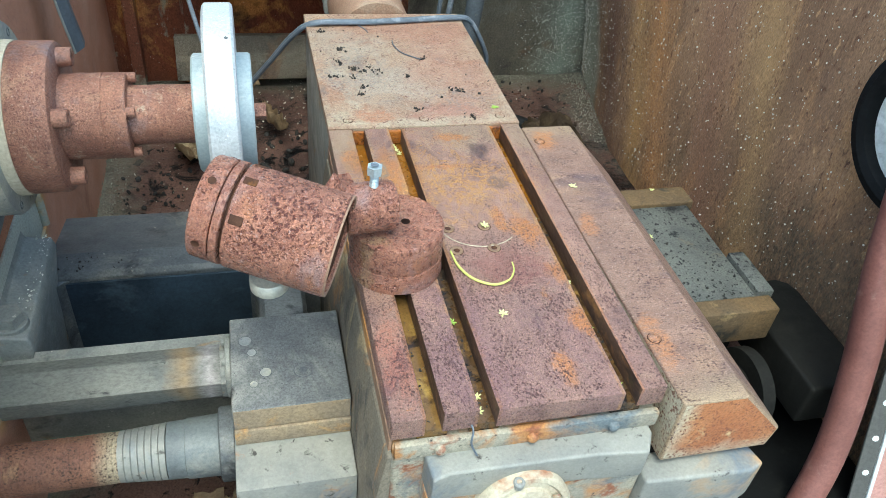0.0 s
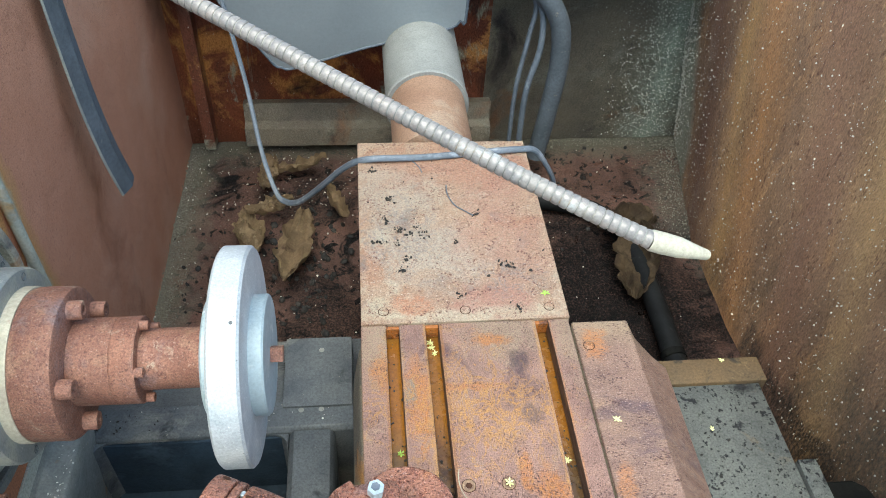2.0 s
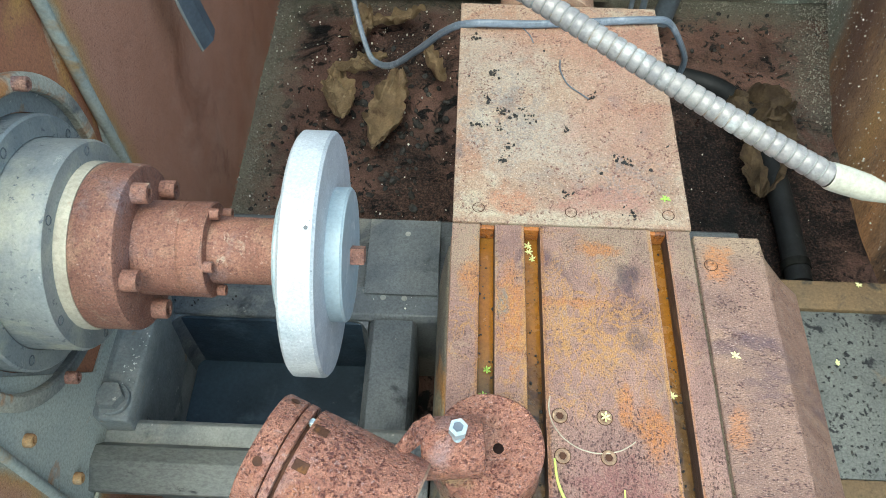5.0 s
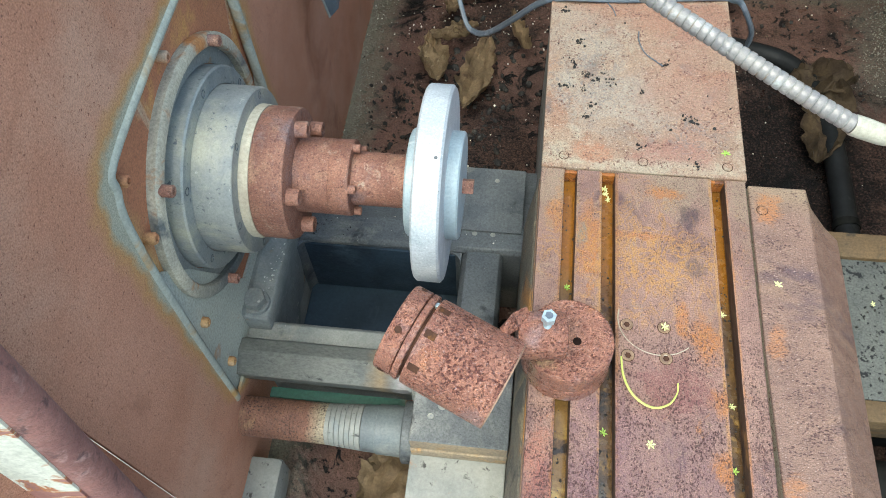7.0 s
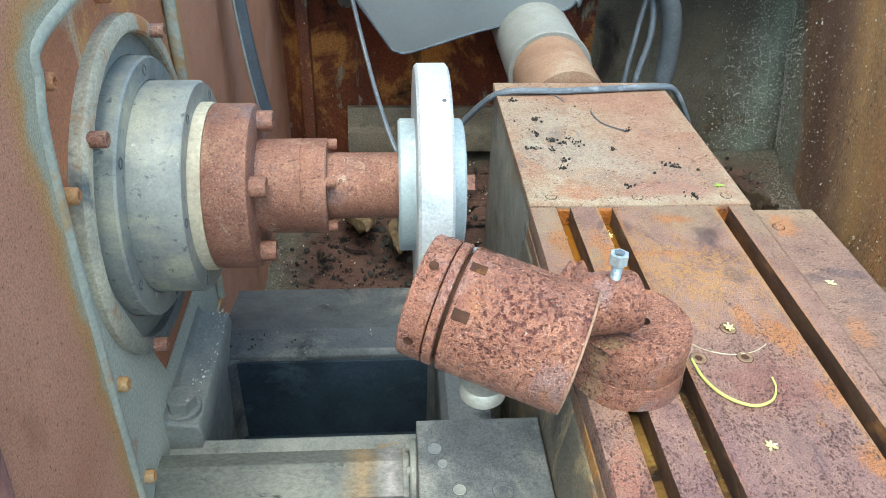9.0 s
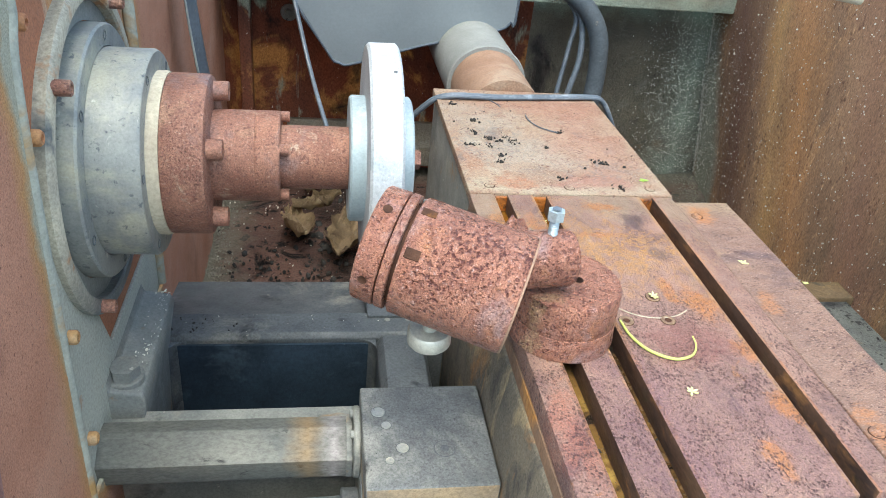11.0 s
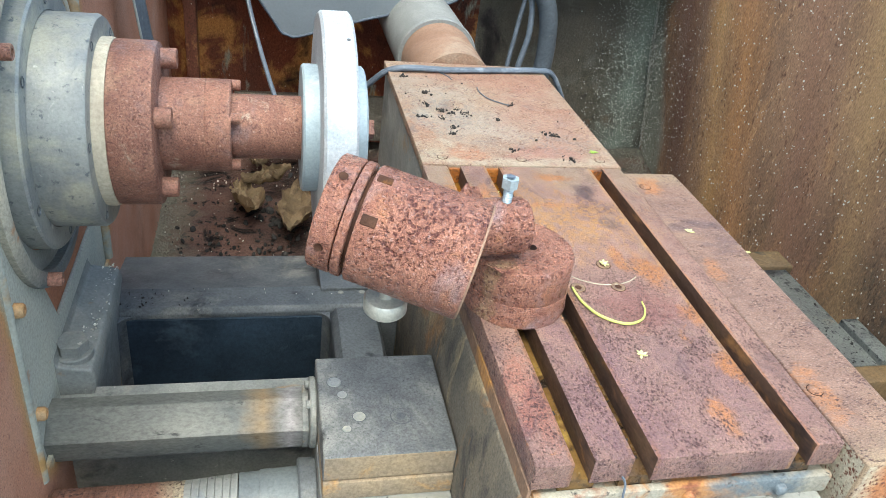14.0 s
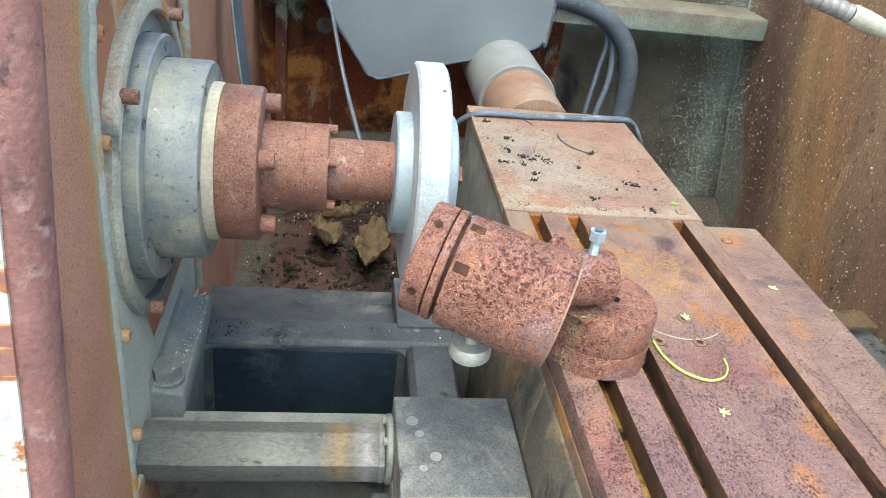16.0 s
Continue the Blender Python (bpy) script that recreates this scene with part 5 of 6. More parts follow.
# ---------------------------------------------------------------- back: tube, shield, hose, cable, strip


def exhaust_tube():
    t = thing("tube", (0.116, 0.56, 0.77), "rust-brown tube with a dusty grey sleeve at the back", "tube")
    c = (0.123, 0, 0.852)
    part("pipe", lathe(c, (0, 1, 0), [(0.362, 0), (0.362, 0.066), (0.86, 0.066)], 56), M_TUBE, t)
    part("sleeve", lathe(c, (0, 1, 0), [(0.520, 0.066), (0.520, 0.0722), (0.524, 0.074), (0.529, 0.0722), (0.534, 0.0722), (0.86, 0.0722)], 56), M_SLEEVE, t, "dusty grey sleeve with a raised lip")
    return t


exhaust_tube()


def shield():
    s = thing("hanging_shield", (0.03, 0.70, 0.83), "satin grey rounded sheet metal shield hanging at the back", "shield")
    pts = [(-0.28, 1.36), (-0.255, 1.02), (-0.165, 0.850), (-0.140, 0.826), (-0.110, 0.826), (0.02, 0.868), (0.165, 0.905), (0.195, 0.925), (0.205, 0.955), (0.20, 1.36)]
    bm = bmesh.new()
    loop = smooth_line([(*p, 0) for p in pts], 4)
    vs = [bm.verts.new((p.x, 0.695 - 0.06 * max(0, p.y - 0.9), p.y)) for p in loop]
    bm.faces.new(vs)
    bmesh.ops.recalc_face_normals(bm, faces=bm.faces)
    bmesh.ops.solidify(bm, geom=bm.faces[:], thickness=0.004)
    sh = part("sheet", bm, M_SHIELD, s, smooth=False)
    part("rubber_edge", sweep([Vector((p.x, 0.693 - 0.06 * max(0, p.y - 0.9), p.y)) for p in loop], 0.0035, 8), M_CABLE, s, "dark folded edge")
    return s


shield()

h = thing("conduit_hose", (0.39, 0.72, 0.66), "blue-grey flexible conduit bent over at the back wall", "hose")
part("hose_outer", sweep(smooth_line([(0.18, 0.74, 1.0), (0.25, 0.74, 1.0), (0.335, 0.735, 0.972), (0.39, 0.725, 0.91), (0.405, 0.72, 0.82), (0.40, 0.72, 0.70), (0.39, 0.72, 0.58)], 8), 0.0195, 18), M_HOSE, h)
part("thin_line", sweep(smooth_line([(0.30, 0.75, 0.985), (0.355, 0.745, 0.93), (0.365, 0.73, 0.85), (0.345, 0.715, 0.75), (0.345, 0.71, 0.6)], 8), 0.0065, 10), M_CABLE, h, "thin grey hose beside the conduit")
part("thinner_line", sweep(smooth_line([(0.285, 0.76, 0.99), (0.345, 0.75, 0.935), (0.34, 0.74, 0.86), (0.325, 0.725, 0.75), (0.325, 0.72, 0.6)], 8), 0.005, 10), M_CABLE, h, "thin grey hose beside the conduit")

c = thing("power_cable", (0.1, 0.34, Z), "grey twin cable draped over the rear cover plate", "cable")
line = smooth_line([(-0.235, 0.70, 0.98), (-0.20, 0.62, 0.85), (-0.17, 0.50, 0.785), (-0.145, 0.435, 0.742), (-0.127, 0.417, 0.732), (-0.10, 0.395, 0.752), (-0.06, 0.36, 0.815), (-0.02, 0.33, 0.878), (0.015, 0.315, 0.9055), (0.10, 0.318, 0.9055), (0.19, 0.328, 0.9055), (0.245, 0.333, 0.906), (0.275, 0.337, 0.900), (0.30, 0.342, 0.865), (0.318, 0.346, 0.828), (0.32, 0.35, 0.80)], 8)
part("cable_core", sweep(line, 0.0042, 10), M_CABLE, c)
part("cable_twin", sweep([p + Vector((0.0, -0.004, -0.0008)) for p in line], 0.0032, 8), M_CABLE, c)

k = thing("hanging_strip", (-0.345, 0.29, 0.88), "dark grey plastic strip hanging on the side panel", "strip")
line = smooth_line([(-0.374, 0.33, 1.26), (-0.368, 0.315, 1.16), (-0.360, 0.300, 1.04), (-0.350, 0.293, 0.95), (-0.340, 0.296, 0.877)], 6)
bm = bmesh.new()
prev = None
for p in line:
    q = [bm.verts.new(p + Vector(o)) for o in ((0.000, -0.020, 0), (0.003, -0.021, 0), (0.012, 0.0, 0.0), (0.010, 0.021, 0), (0.006, 0.021, 0), (0.004, 0, 0))]
    if prev:
        for i in range(6):
            bm.faces.new((prev[i], prev[(i + 1) % 6], q[(i + 1) % 6], q[i]))
    else:
        bm.faces.new(q)
    prev = q
bm.faces.new(prev[::-1])
part("strip_body", bm, M_HOSE, k, smooth=False)
part("strip_edge", sweep([q + Vector((0.002, -0.0205, 0)) for q in line], 0.0018, 6), M_STEEL, k, "pale edge line of the strip")

w = thing("wall_bolt", (-0.243, 0.855, 0.875), "rusty bolt with washer on the stained back wall", "bolt")
part("washer", drum((-0.243, 0.86, 0.875), (0, -1, 0), 0, 0.004, 0.018, 0.001, 24), M_CASTL, w)
part("bolt_head", hexhead((-0.243, 0.856, 0.875), (0, -1, 0), 0.010, 0.01), M_CAST, w)


# ---------------------------------------------------------------- gooseneck
NECK = ((-0.516, 0.303, 1.382), (0.293, -0.232, 1.192), (0.287, -0.168, 1.188))


def gooseneck():
    n = thing("coolant_neck", NECK[-1], "segmented grey-white coolant gooseneck with a cream nozzle", "coolant hose")
    a, b, c = (Vector(q) for q in NECK)
    full = [(1 - i / 4000) ** 2 * a + 2 * (1 - i / 4000) * (i / 4000) * b + (i / 4000) ** 2 * c for i in range(4001)]
    acc = [0.0]
    for p, q in zip(full, full[1:]):
        acc.append(acc[-1] + (q - p).length)
    total = acc[-1]

    def at(s):
        return full[min(int(np.searchsorted(acc, s)), len(full) - 1)]

    nozzle, pitch = 0.054, 0.0074
    s = total - nozzle
    core = [at(total - nozzle - 0.004 * j) for j in range(int((total - nozzle) / 0.004))][::-1]
    part("core_hose", sweep(core, 0.0072, 12), M_CAST, n, "dark joint lines of the hose")
    while s > pitch:
        p0, p1 = at(s), at(s - pitch * 0.91)
        d = p1 - p0
        part("segment", lathe(p0, d, [(0, 0.0070), (0.0003, 0.0077), (0.0012, 0.0081), (d.length - 0.0018, 0.0080), (d.length - 0.0004, 0.0076), (d.length, 0.0070)], 18), M_NECK, n)
        s -= pitch
    p0, p1 = at(total - nozzle), at(total)
    d = p1 - p0
    part("nozzle", lathe(p0, d, [(-0.002, 0.008), (0.0, 0.0091), (0.010, 0.0093), (0.026, 0.0088), (0.046, 0.0054), (0.052, 0.0046), (0.054, 0.0036), (0.052, 0.0026), (0.044, 0.0026), (0.044, 0)], 28), M_NOZZLE, n, "cream tapered plastic nozzle")
    return n


gooseneck()

# ---------------------------------------------------------------- front right edge of the enclosure


def right_edge():
    e = thing("right_door_frame", (0.62, -0.4, 0.50), "maroon rolled front edge of the enclosure with slotted strip", "door frame")
    a, b = Vector((0.625, -0.318, 0.90)), Vector((0.624, -0.427, 0.55))
    d = (b - a).normalized()
    line = smooth_line([(0.70, -0.16, 1.45), (0.665, -0.20, 1.25), (0.628, -0.268, 1.05), (0.612, -0.317, 0.903), (0.616, -0.363, 0.757), (0.609, -0.399, 0.64), (0.582, -0.428, 0.552), (0.545, -0.45, 0.48)], 6)
    part("rolled_pipe", sweep(line, 0.0205, 20), M_EDGE, e)
    side = Vector((0.95, -0.28, 0.05)).normalized()
    up = -d
    nrm = side.cross(up).normalized()

    def slab(s0, s1, lift, thick):
        bm = bmesh.new()
        m = Matrix((side, up, nrm)).transposed().to_4x4()
        m.translation = (a + b) / 2 + side * ((s0 + s1) / 2) + nrm * lift
        bmesh.ops.create_cube(bm, size=1, matrix=m @ Matrix.Diagonal((s1 - s0, 1.5, thick, 1)))
        return bevel(bm, 0.001, 1)

    st = part("slotted_strip", slab(0.027, 0.049, 0.0, 0.004), M_ALU, e, "dark grey slotted strip")
    part("white_bead", slab(0.0495, 0.055, 0.001, 0.005), M_GLASS, e, "white sealing bead")
    part("outer_skin", slab(0.0555, 0.22, -0.002, 0.004), M_PINKPAINT, e, "dusty pink primed outer skin")
    for k in range(-6, 7):
        p = (a + b) / 2 + side * 0.039 + nrm * 0.0022 + up * (0.055 * k - 0.02)
        part("pale_dot", lathe(p, nrm, [(0, 0.0045), (0.0008, 0.004), (0.0008, 0)], 14), M_GLASS, st)
    return e


right_edge()

p = thing("round_port", (0.70, -0.20, 0.86), "round pale window port with thick black rubber gasket", "window")
part("gasket", lathe((0.705, -0.225, 1.0), (-1, -0.05, 0), [(0, 0.085), (0.012, 0.085), (0.022, 0.090), (0.026, 0.100), (0.022, 0.112), (0.010, 0.117), (0, 0.117)], 64), M_RUBBER, p, "thick black rubber gasket")
part("pane", lathe((0.705, -0.225, 1.0), (-1, -0.05, 0), [(0.006, 0.09), (0.010, 0.086), (0.010, 0)], 48), M_GLASS, p, "pale spotted pane")

# ---------------------------------------------------------------- litter
rnd = random.Random(7)


def dry_leaf(at, length, width, turn, curl, seed, label, skin=None, taper=0.0):
    bm = bmesh.new()
    nu, nv = 26, 12
    rot = Euler((rnd.uniform(-0.25, 0.25), rnd.uniform(-0.25, 0.25), radians(turn))).to_matrix()
    rows = []
    for i in range(nu + 1):
        t = i / nu
        hw = width * (math.sin(math.pi * min(1, t * 0.93 + 0.04)) ** 0.75) * (1 - taper * (t - 0.3)) * (1 + 0.35 * noise.noise(Vector((t * 7, seed, 0))))
        row = []
        for j in range(nv + 1):
            u = 2 * j / nv - 1
            ang = u * curl * (0.6 + 0.6 * t)
            r = hw / max(curl, 0.2)
            x = (t - 0.5) * length
            y = r * math.sin(ang)
            edge = 1 + 0.25 * noise.noise(Vector((t * 14, 3.0 * (u > 0), seed + 8)))
            y *= edge
            z = r * (1 - math.cos(ang)) + 0.004 * abs(u) - 0.0025 * math.cos(t * 40 + 9 * abs(u)) * abs(u) + 0.016 * noise.noise(Vector((t * 5, u * 3, seed + 3))) + 0.018 * (2 * t - 1) ** 2
            row.append(bm.verts.new(rot @ Vector((x, y, z)) + Vector(at)))
        rows.append(row)
    for a, b in zip(rows, rows[1:]):
        for j in range(nv):
            bm.faces.new((a[j], a[j + 1], b[j + 1], b[j]))
    bmesh.ops.solidify(bm, geom=bm.faces[:], thickness=0.0012)
    ob = part("dry_leaf", bm, skin or M_LEAF, None, label)
    return tagged(ob, category="leaf", group="dry leaves in the tray")


dry_leaf((-0.218, 0.510, FLOOR + 0.03), 0.165, 0.046, 282, 1.5, 1, "large curled dry tan leaf on the tray floor", M_LEAFPALE)
dry_leaf((-0.178, 0.578, FLOOR + 0.045), 0.10, 0.028, 8, 2.0, 3, "curled dry tan leaf on the tray floor", M_LEAFPALE)
dry_leaf((-0.128, 0.475, FLOOR + 0.03), 0.21, 0.050, 262, 0.9, 5, "long pointed dry brown leaf on the tray floor", None, 0.7)
dry_leaf((-0.050, 0.590, FLOOR + 0.04), 0.115, 0.027, 292, 2.1, 9, "cupped dry brown leaf beside the rear box")
dry_leaf((-0.190, 0.695, FLOOR + 0.03), 0.10, 0.030, 80, 1.2, 12, "small withered leaf in the black sludge")
dry_leaf((-0.125, 0.725, FLOOR + 0.03), 0.12, 0.022, 5, 1.4, 14, "small withered leaf in the black sludge")
dry_leaf((0.535, 0.500, FLOOR + 0.045), 0.15, 0.055, 20, 0.9, 15, "very dark leaf behind the slideway", M_LEAFDARK)
dry_leaf((0.540, 0.400, FLOOR + 0.04), 0.19, 0.055, 75, 0.8, 21, "very dark leaf behind the slideway", M_LEAFDARK)
dry_leaf((-0.19, -0.345, FLOOR + 0.03), 0.12, 0.05, 60, 1.0, 25, "dry brown leaf below the lead screw")

fh = thing("floor_hose", (0.5, 0.55, FLOOR), "black rubber hose lying on the tray floor", "hose")
part("hose_run", sweep(smooth_line([(0.27, 0.62, 0.55), (0.41, 0.60, 0.55), (0.50, 0.56, 0.55), (0.545, 0.46, 0.55), (0.553, 0.32, 0.55), (0.55, 0.15, 0.55)], 8), 0.020, 16), M_RUBBER, fh)
part("end_clamp", lathe((0.55, 0.19, 0.55), (0, -1, 0), [(0, 0.0205), (0, 0.0225), (0.014, 0.0225), (0.014, 0.0205)], 24), M_GLOOM, fh, "dark hose clamp")


def blossom(at, size, turn, green, label, lift=0.0):
    bm = bmesh.new()
    c = Vector(at)
    for k in range(6):
        a = radians(turn + 60 * k + rnd.uniform(-10, 10))
        d = Vector((math.cos(a), math.sin(a), rnd.uniform(0.05, 0.5)))
        s = Vector((-math.sin(a), math.cos(a), 0))
        r = size * rnd.uniform(0.36, 0.52)
        q = [c + Vector((0, 0, 0.0006)), c + d * r * 0.6 + s * r * 0.2, c + d * r, c + d * r * 0.6 - s * r * 0.2]
        top = [bm.verts.new(v + Vector((0, 0, 0.0009))) for v in q]
        low = [bm.verts.new(v) for v in q]
        bm.faces.new(top)
        bm.faces.new(low[::-1])
        for i in range(4):
            bm.faces.new((low[i], low[(i + 1) % 4], top[(i + 1) % 4], top[i]))
    bmesh.ops.create_icosphere(bm, subdivisions=1, radius=size * 0.16, matrix=Matrix.Translation(c + Vector((0, 0, size * 0.12))))
    ob = part("blossom", bm, M_FLOWERG if green else M_FLOWER, None, label, smooth=False)
    return tagged(ob, category="blossom", group="fallen blossoms")


SF = Z - 0.0218
for x, y, z, s, gr in ((0.285, -0.145, 0.895, 0.012, 0), (0.1497, -0.2165, Z + 0.001, 0.012, 0), (0.131, -0.354, Z, 0.012, 0), (0.236, 0.041, Z + 0.001, 0.013, 1), (0.52, 0.033, 0.746, 0.010, 0), (0.47, -0.075, 0.741, 0.009, 0), (0.225, -0.295, SF, 0.01, 0), (0.43, -0.15, 0.741, 0.008, 0)):
    blossom((x, y, z), s, rnd.uniform(0, 60), gr, "tiny pale yellow fallen blossom lying on rusty metal" if not gr else "tiny yellow-green fallen blossom on the rear plate")
for x, y, gr in ((0.222, -0.367, 1), (0.084, -0.014, 0), (0.088, -0.031, 0), (0.085, -0.022, 0), (0.040, -0.164, 1), (0.037, -0.191, 1), (0.085, -0.339, 1), (0.086, -0.434, 0), (0.083, -0.451, 0), (0.222, -0.183, 0), (0.224, -0.44, 1)):
    blossom((x, y, SF), 0.0105, rnd.uniform(0, 60), gr, "tiny blossom fallen into a tee slot of the table")

st = thing("green_stalk", (0.13, -0.30, Z), "curved yellow-green flower stalk lying on the table", "stalk")
arc = smooth_line([(0.1005, -0.258, Z + 0.003), (0.1035, -0.281, Z + 0.0022), (0.114, -0.302, Z + 0.0022), (0.133, -0.3135, Z + 0.0022), (0.151, -0.3085, Z + 0.0022), (0.1605, -0.295, Z + 0.0024), (0.1615, -0.284, Z + 0.004)], 8)
part("stem", sweep(arc, 0.002, 8, [0.0008 + 0.0006 * math.sin(math.pi * min(1, 0.15 + i / len(arc))) for i in range(len(arc))]), M_STALK, st)


def wire(name, pts, r, label):
    w = thing(name, pts[0], label, "wire")
    part("strand", sweep(smooth_line(pts, 8), r, 6), M_CABLE, w)


wire("thin_wire", [(0.128, 0.255, Z + 0.0022), (0.128, 0.235, Z + 0.0022), (0.136, 0.212, Z + 0.0022), (0.150, 0.198, Z + 0.0022), (0.160, 0.188, Z + 0.003)], 0.0009, "thin dark wire lying on the rear plate")
wire("thin_wire", [(0.055, 0.325, Z + 0.002), (0.075, 0.318, Z + 0.003), (0.09, 0.30, Z + 0.002), (0.095, 0.285, Z + 0.002)], 0.0008, "thin dark wire lying beside the cable")
wire("thin_wire", [(0.072, -0.463, Z - 0.019), (0.073, -0.470, Z - 0.022), (0.071, -0.476, Z - 0.032), (0.077, -0.479, Z - 0.046)], 0.0010, "thin black wire hanging over the table front")


BALL = bmesh.new()
bmesh.ops.create_icosphere(BALL, subdivisions=1, radius=0.5)
BALL.verts.ensure_lookup_table()
BALL_V = np.array([v.co[:] for v in BALL.verts])
BALL_F = np.array([[v.index for v in f.verts] for f in BALL.faces])
BALL.free()


def scatter(name, count, place, size, material, label, category):
    """Many small crumbs in one mesh."""
    vs, fs = [], []
    for k in range(count):
        p, z = place(), size[0] + (size[1] - size[0]) * rnd.random() ** 2
        m = np.array(Euler((rnd.random() * 6, rnd.random() * 6, rnd.random() * 6)).to_matrix()) * (z, z * rnd.uniform(0.5, 1), z * rnd.uniform(0.3, 0.8))
        vs.append(BALL_V @ m.T + np.array(p))
        fs.append(BALL_F + k * len(BALL_V))
    me = bpy.data.meshes.new(name)
    me.from_pydata(np.concatenate(vs).tolist(), [], np.concatenate(fs).tolist())
    me.materials.append(material)
    return tagged(new(name, me), label, category, kind="stuff")


GRIT = ((0.042, 0.229), (0.034, 0.186), (0.055, 0.165), (0.077, 0.17), (0.053, 0.136), (0.027, 0.141), (0.055, 0.088), (0.06, 0.107), (0.188, 0.095), (0.197, 0.091), (0.131, 0.142), (0.164, 0.193), (0.198, 0.02), (0.127, 0.043), (0.02, 0.293), (0.087, 0.153), (0.066, 0.155))


def on_plate():
    if rnd.random() < 0.12:
        return Vector((rnd.uniform(0.01, 0.25), rnd.uniform(0.02, 0.33), Z + 0.0010))
    x, y = GRIT[rnd.randrange(len(GRIT))]
    return Vector((x + rnd.gauss(0, 0.0042), y + rnd.gauss(0, 0.0038), Z + 0.0010 + 0.0015 * rnd.random()))


scatter("grit", 340, on_plate, (0.0012, 0.0058), M_CRUMB, "black oily crumbs clustered on the rear plate", "grit")
scatter("slot_grit", 260, lambda: Vector((rnd.uniform(*TS[rnd.randrange(3)]), rnd.uniform(-0.46, -0.01), SF + 0.0006)), (0.0012, 0.005), M_CRUMB, "dark debris lying in the tee slots", "grit")
scatter("tray_swarf", 480, lambda: Vector((rnd.uniform(-0.38, 0.05) if rnd.random() < 0.9 else rnd.uniform(0.3, 0.66), rnd.choice((rnd.uniform(0.16, 0.84), rnd.uniform(0.6, 0.84))), FLOOR + 0.003 + rnd.random() * 0.003)), (0.0015, 0.006), M_CHIP, "pale metal swarf and grit on the tray floor", "swarf")
scatter("tray_sludge", 230, lambda: Vector((rnd.gauss(-0.12, 0.09), rnd.gauss(0.47, 0.10), FLOOR + 0.004)), (0.004, 0.022), M_CRUMB, "black oily sludge lumps on the tray floor", "sludge")
scatter("rail_grit", 90, lambda: Vector((rnd.uniform(0.41, 0.56), rnd.uniform(-0.21, -0.08), 0.7415)), (0.0015, 0.006), M_CRUMB, "black crumbs on the grey slideway", "grit")
scatter("rail_chips", 20, lambda: Vector((rnd.uniform(-0.36, -0.02), rnd.uniform(-0.012, 0.026), 0.7028)), (0.001, 0.0036), M_CHIP, "pale chips lying on the dark rear rail", "swarf")
scatter("rail_dirt", 34, lambda: Vector((rnd.gauss(-0.32, 0.03), rnd.uniform(-0.012, 0.026), 0.7028)), (0.001, 0.005), M_CRUMB, "black crumbs on the dark rear rail", "grit")
scatter("foot_grit", 60, lambda: Vector((rnd.uniform(-0.372, -0.352), rnd.uniform(-0.15, -0.01), 0.767)), (0.001, 0.004), M_CHIP, "pale chips on the headstock foot", "grit")


def on_right():
    y, z = rnd.uniform(-0.25, 0.86), rnd.uniform(0.55, 1.2)
    return Vector((wall_x(y, z) - 0.0085 + 0.005 * noise.noise(Vector((0, y, z)) * 4), y, z))


scatter("wall_swarf", 3000, on_right, (0.001, 0.0042), M_CHIP, "glinting metal chips stuck to the rusty wall", "swarf")


def in_corner():
    z = 0.53 + 0.5 * rnd.random()
    if rnd.random() < 0.72:
        return Vector((min(wall_x(0.86, z) - 0.008, rnd.gauss(0.68, 0.055)), 0.8525 - 0.004 * rnd.random(), z))
    y = 0.86 - abs(rnd.gauss(0, 0.05))
    return Vector((wall_x(y, z) - 0.0085 + 0.005 * noise.noise(Vector((0, y, z)) * 4), y, z))


scatter("corner_swarf", 5000, in_corner, (0.001, 0.0046), M_CHIP, "glinting metal chips caked in the wall corner", "swarf")


def along_foot():
    y = 0.5 + 0.35 * rnd.random() ** 0.7
    return Vector((wall_x(y, 0.52) - 0.004 - abs(rnd.gauss(0, 0.035)), y, FLOOR + 0.004 + 0.004 * rnd.random()))


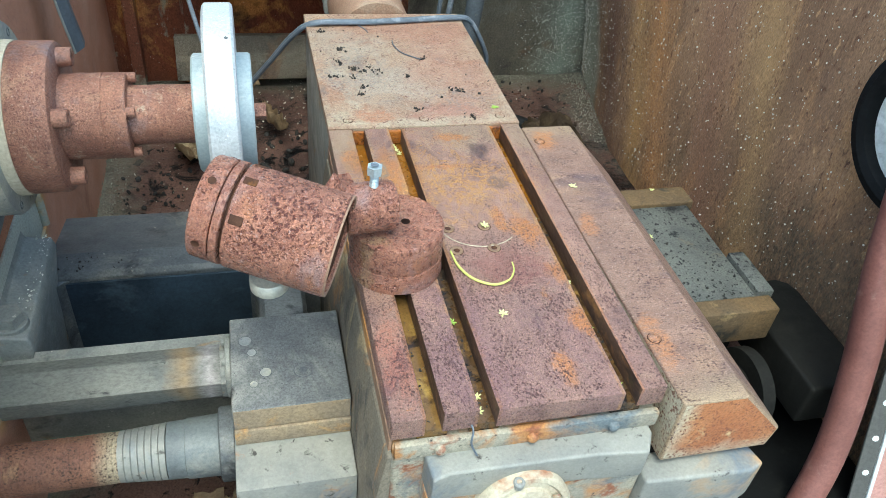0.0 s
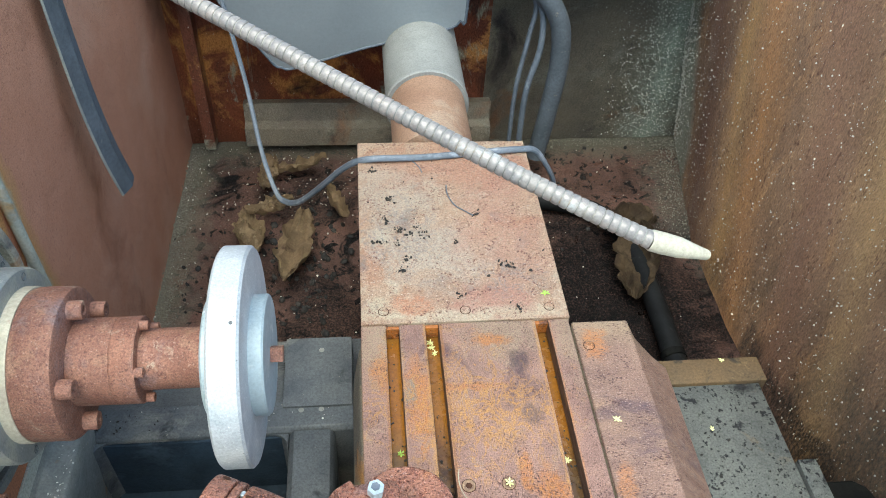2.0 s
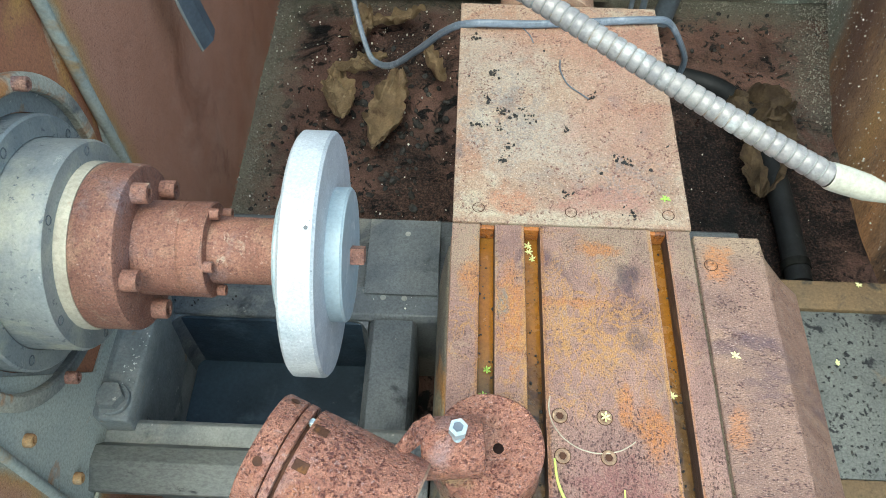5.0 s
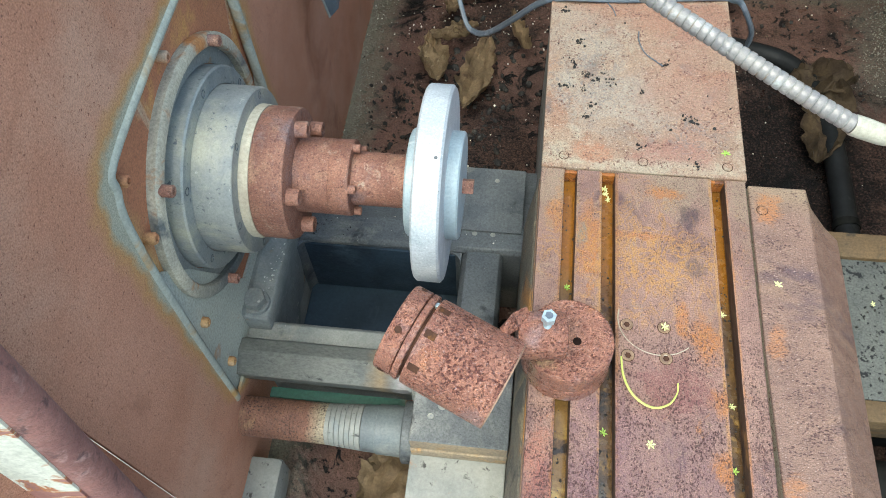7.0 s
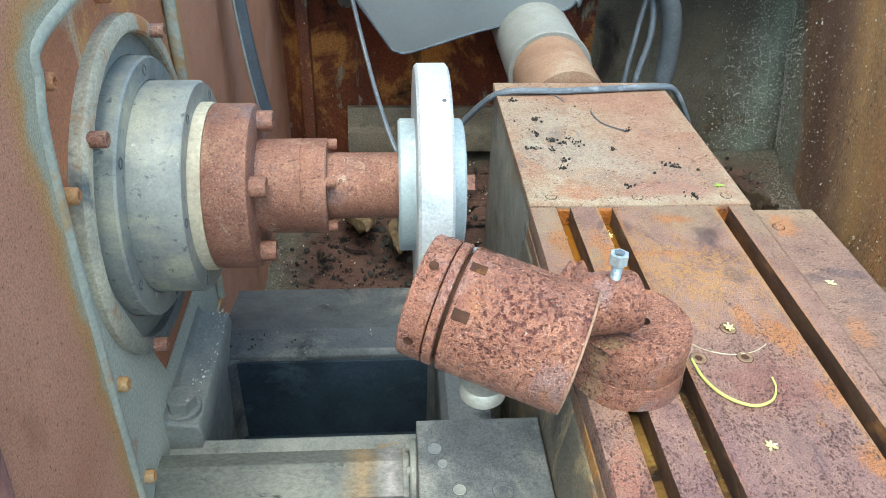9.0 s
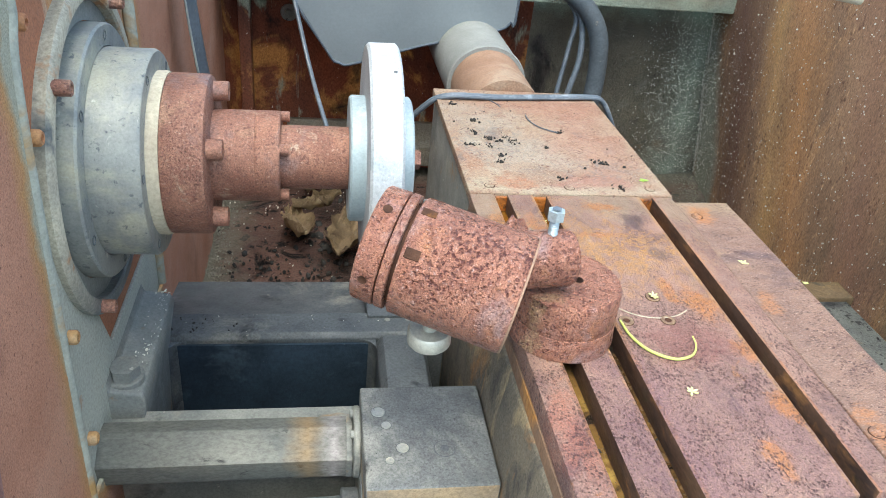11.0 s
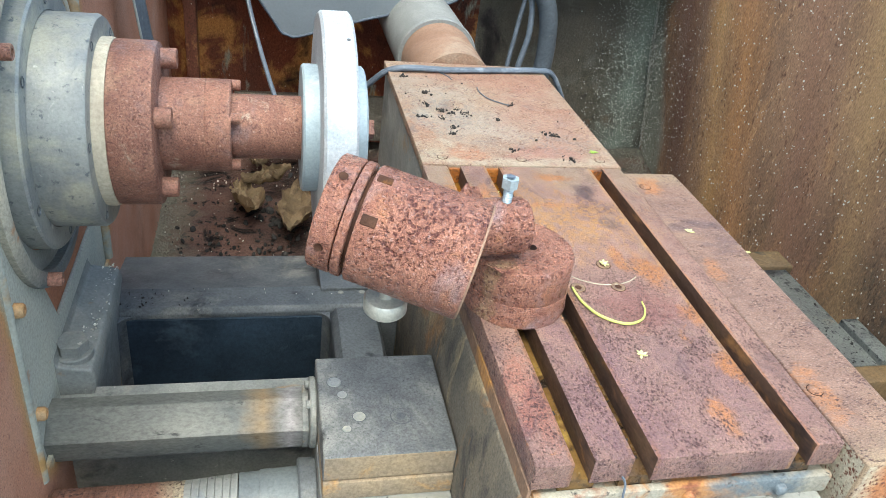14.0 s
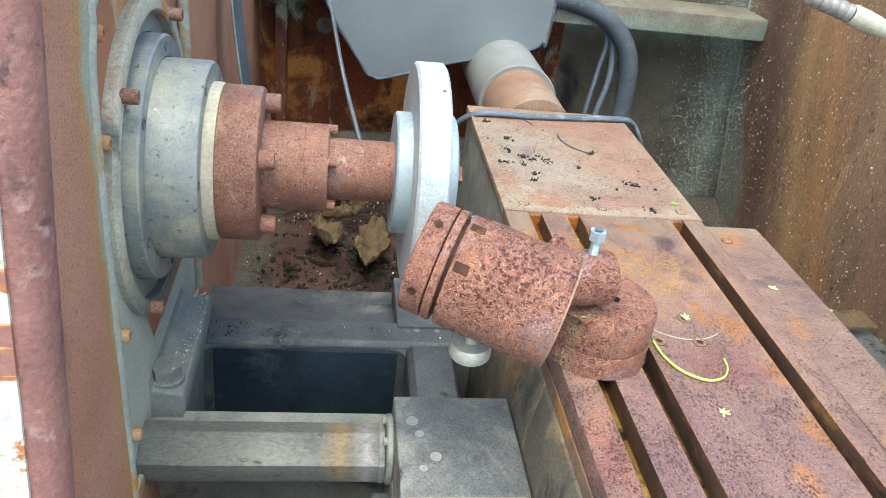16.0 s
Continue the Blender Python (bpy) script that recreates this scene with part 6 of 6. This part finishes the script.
scatter("foot_swarf", 1300, along_foot, (0.001, 0.005), M_GRAVEL, "dull grey swarf heaped along the foot of the rusty wall", "swarf")
scatter("back_swarf", 420, lambda: Vector((rnd.uniform(0.38, 0.72), 0.85 - abs(rnd.gauss(0, 0.02)), FLOOR + 0.005)), (0.001, 0.005), M_GRAVEL, "dull grey swarf along the foot of the back wall", "swarf")
scatter("floor_lumps", 110, lambda: Vector((rnd.uniform(0.36, 0.66), rnd.uniform(0.45, 0.82), FLOOR + 0.003)), (0.003, 0.013), M_CRUMB, "black oily lumps on the brown tray floor", "sludge")

scatter("panel_swarf", 1100, lambda: Vector((-0.383 + abs(rnd.gauss(0, 0.022)), rnd.uniform(0.17, 0.84), FLOOR + 0.003 + rnd.random() * 0.004)), (0.0015, 0.006), M_GRAVEL, "dull swarf piled along the foot of the panel", "swarf")
scatter("floor_soot", 240, lambda: Vector((rnd.uniform(-0.36, -0.05), rnd.uniform(0.18, 0.45), FLOOR + 0.003)), (0.002, 0.012), M_CRUMB, "black crumbs strewn over the rusty tray floor", "grit")

# green leaf on its twig over the machine
gl = thing("green_leaf", (-0.16, -0.42, 1.60), "fresh green leaf hanging in from above the machine", "leaf")
tip, base = Vector((-0.081, -0.440, 1.562)), Vector((-0.175, -0.385, 1.655))
ax = base - tip
side = Vector((0.62, 0.75, 0.2))
side = (side - ax.normalized() * side.dot(ax.normalized())).normalized()
nrm = ax.cross(side).normalized()
bm = bmesh.new()
rows = []
for i in range(25):
    t = i / 24
    hw = 0.040 * (t ** 0.7) * (1 - 0.85 * max(0, t - 0.55) ** 1.3)
    rows.append([bm.verts.new(tip + ax * t + side * (hw * u) + nrm * (0.004 * u * u - 0.01 * t * (1 - t))) for u in (-1, -0.66, -0.33, 0, 0.33, 0.66, 1)])
for a, b in zip(rows, rows[1:]):
    for j in range(6):
        bm.faces.new((a[j], a[j + 1], b[j + 1], b[j]))
bmesh.ops.remove_doubles(bm, verts=bm.verts, dist=1e-6)
bmesh.ops.solidify(bm, geom=bm.faces[:], thickness=0.0006)
part("blade", bm, M_GREEN, gl)
part("leaf_stem", sweep(smooth_line([base, base + ax * 0.3, Vector((-0.26, -0.30, 1.72)), Vector((-0.34, -0.22, 1.70)), Vector((-0.385, -0.15, 1.55)), Vector((-0.387, -0.10, 1.398))], 6), 0.0016, 8), M_STALK, gl, "thin green stem")
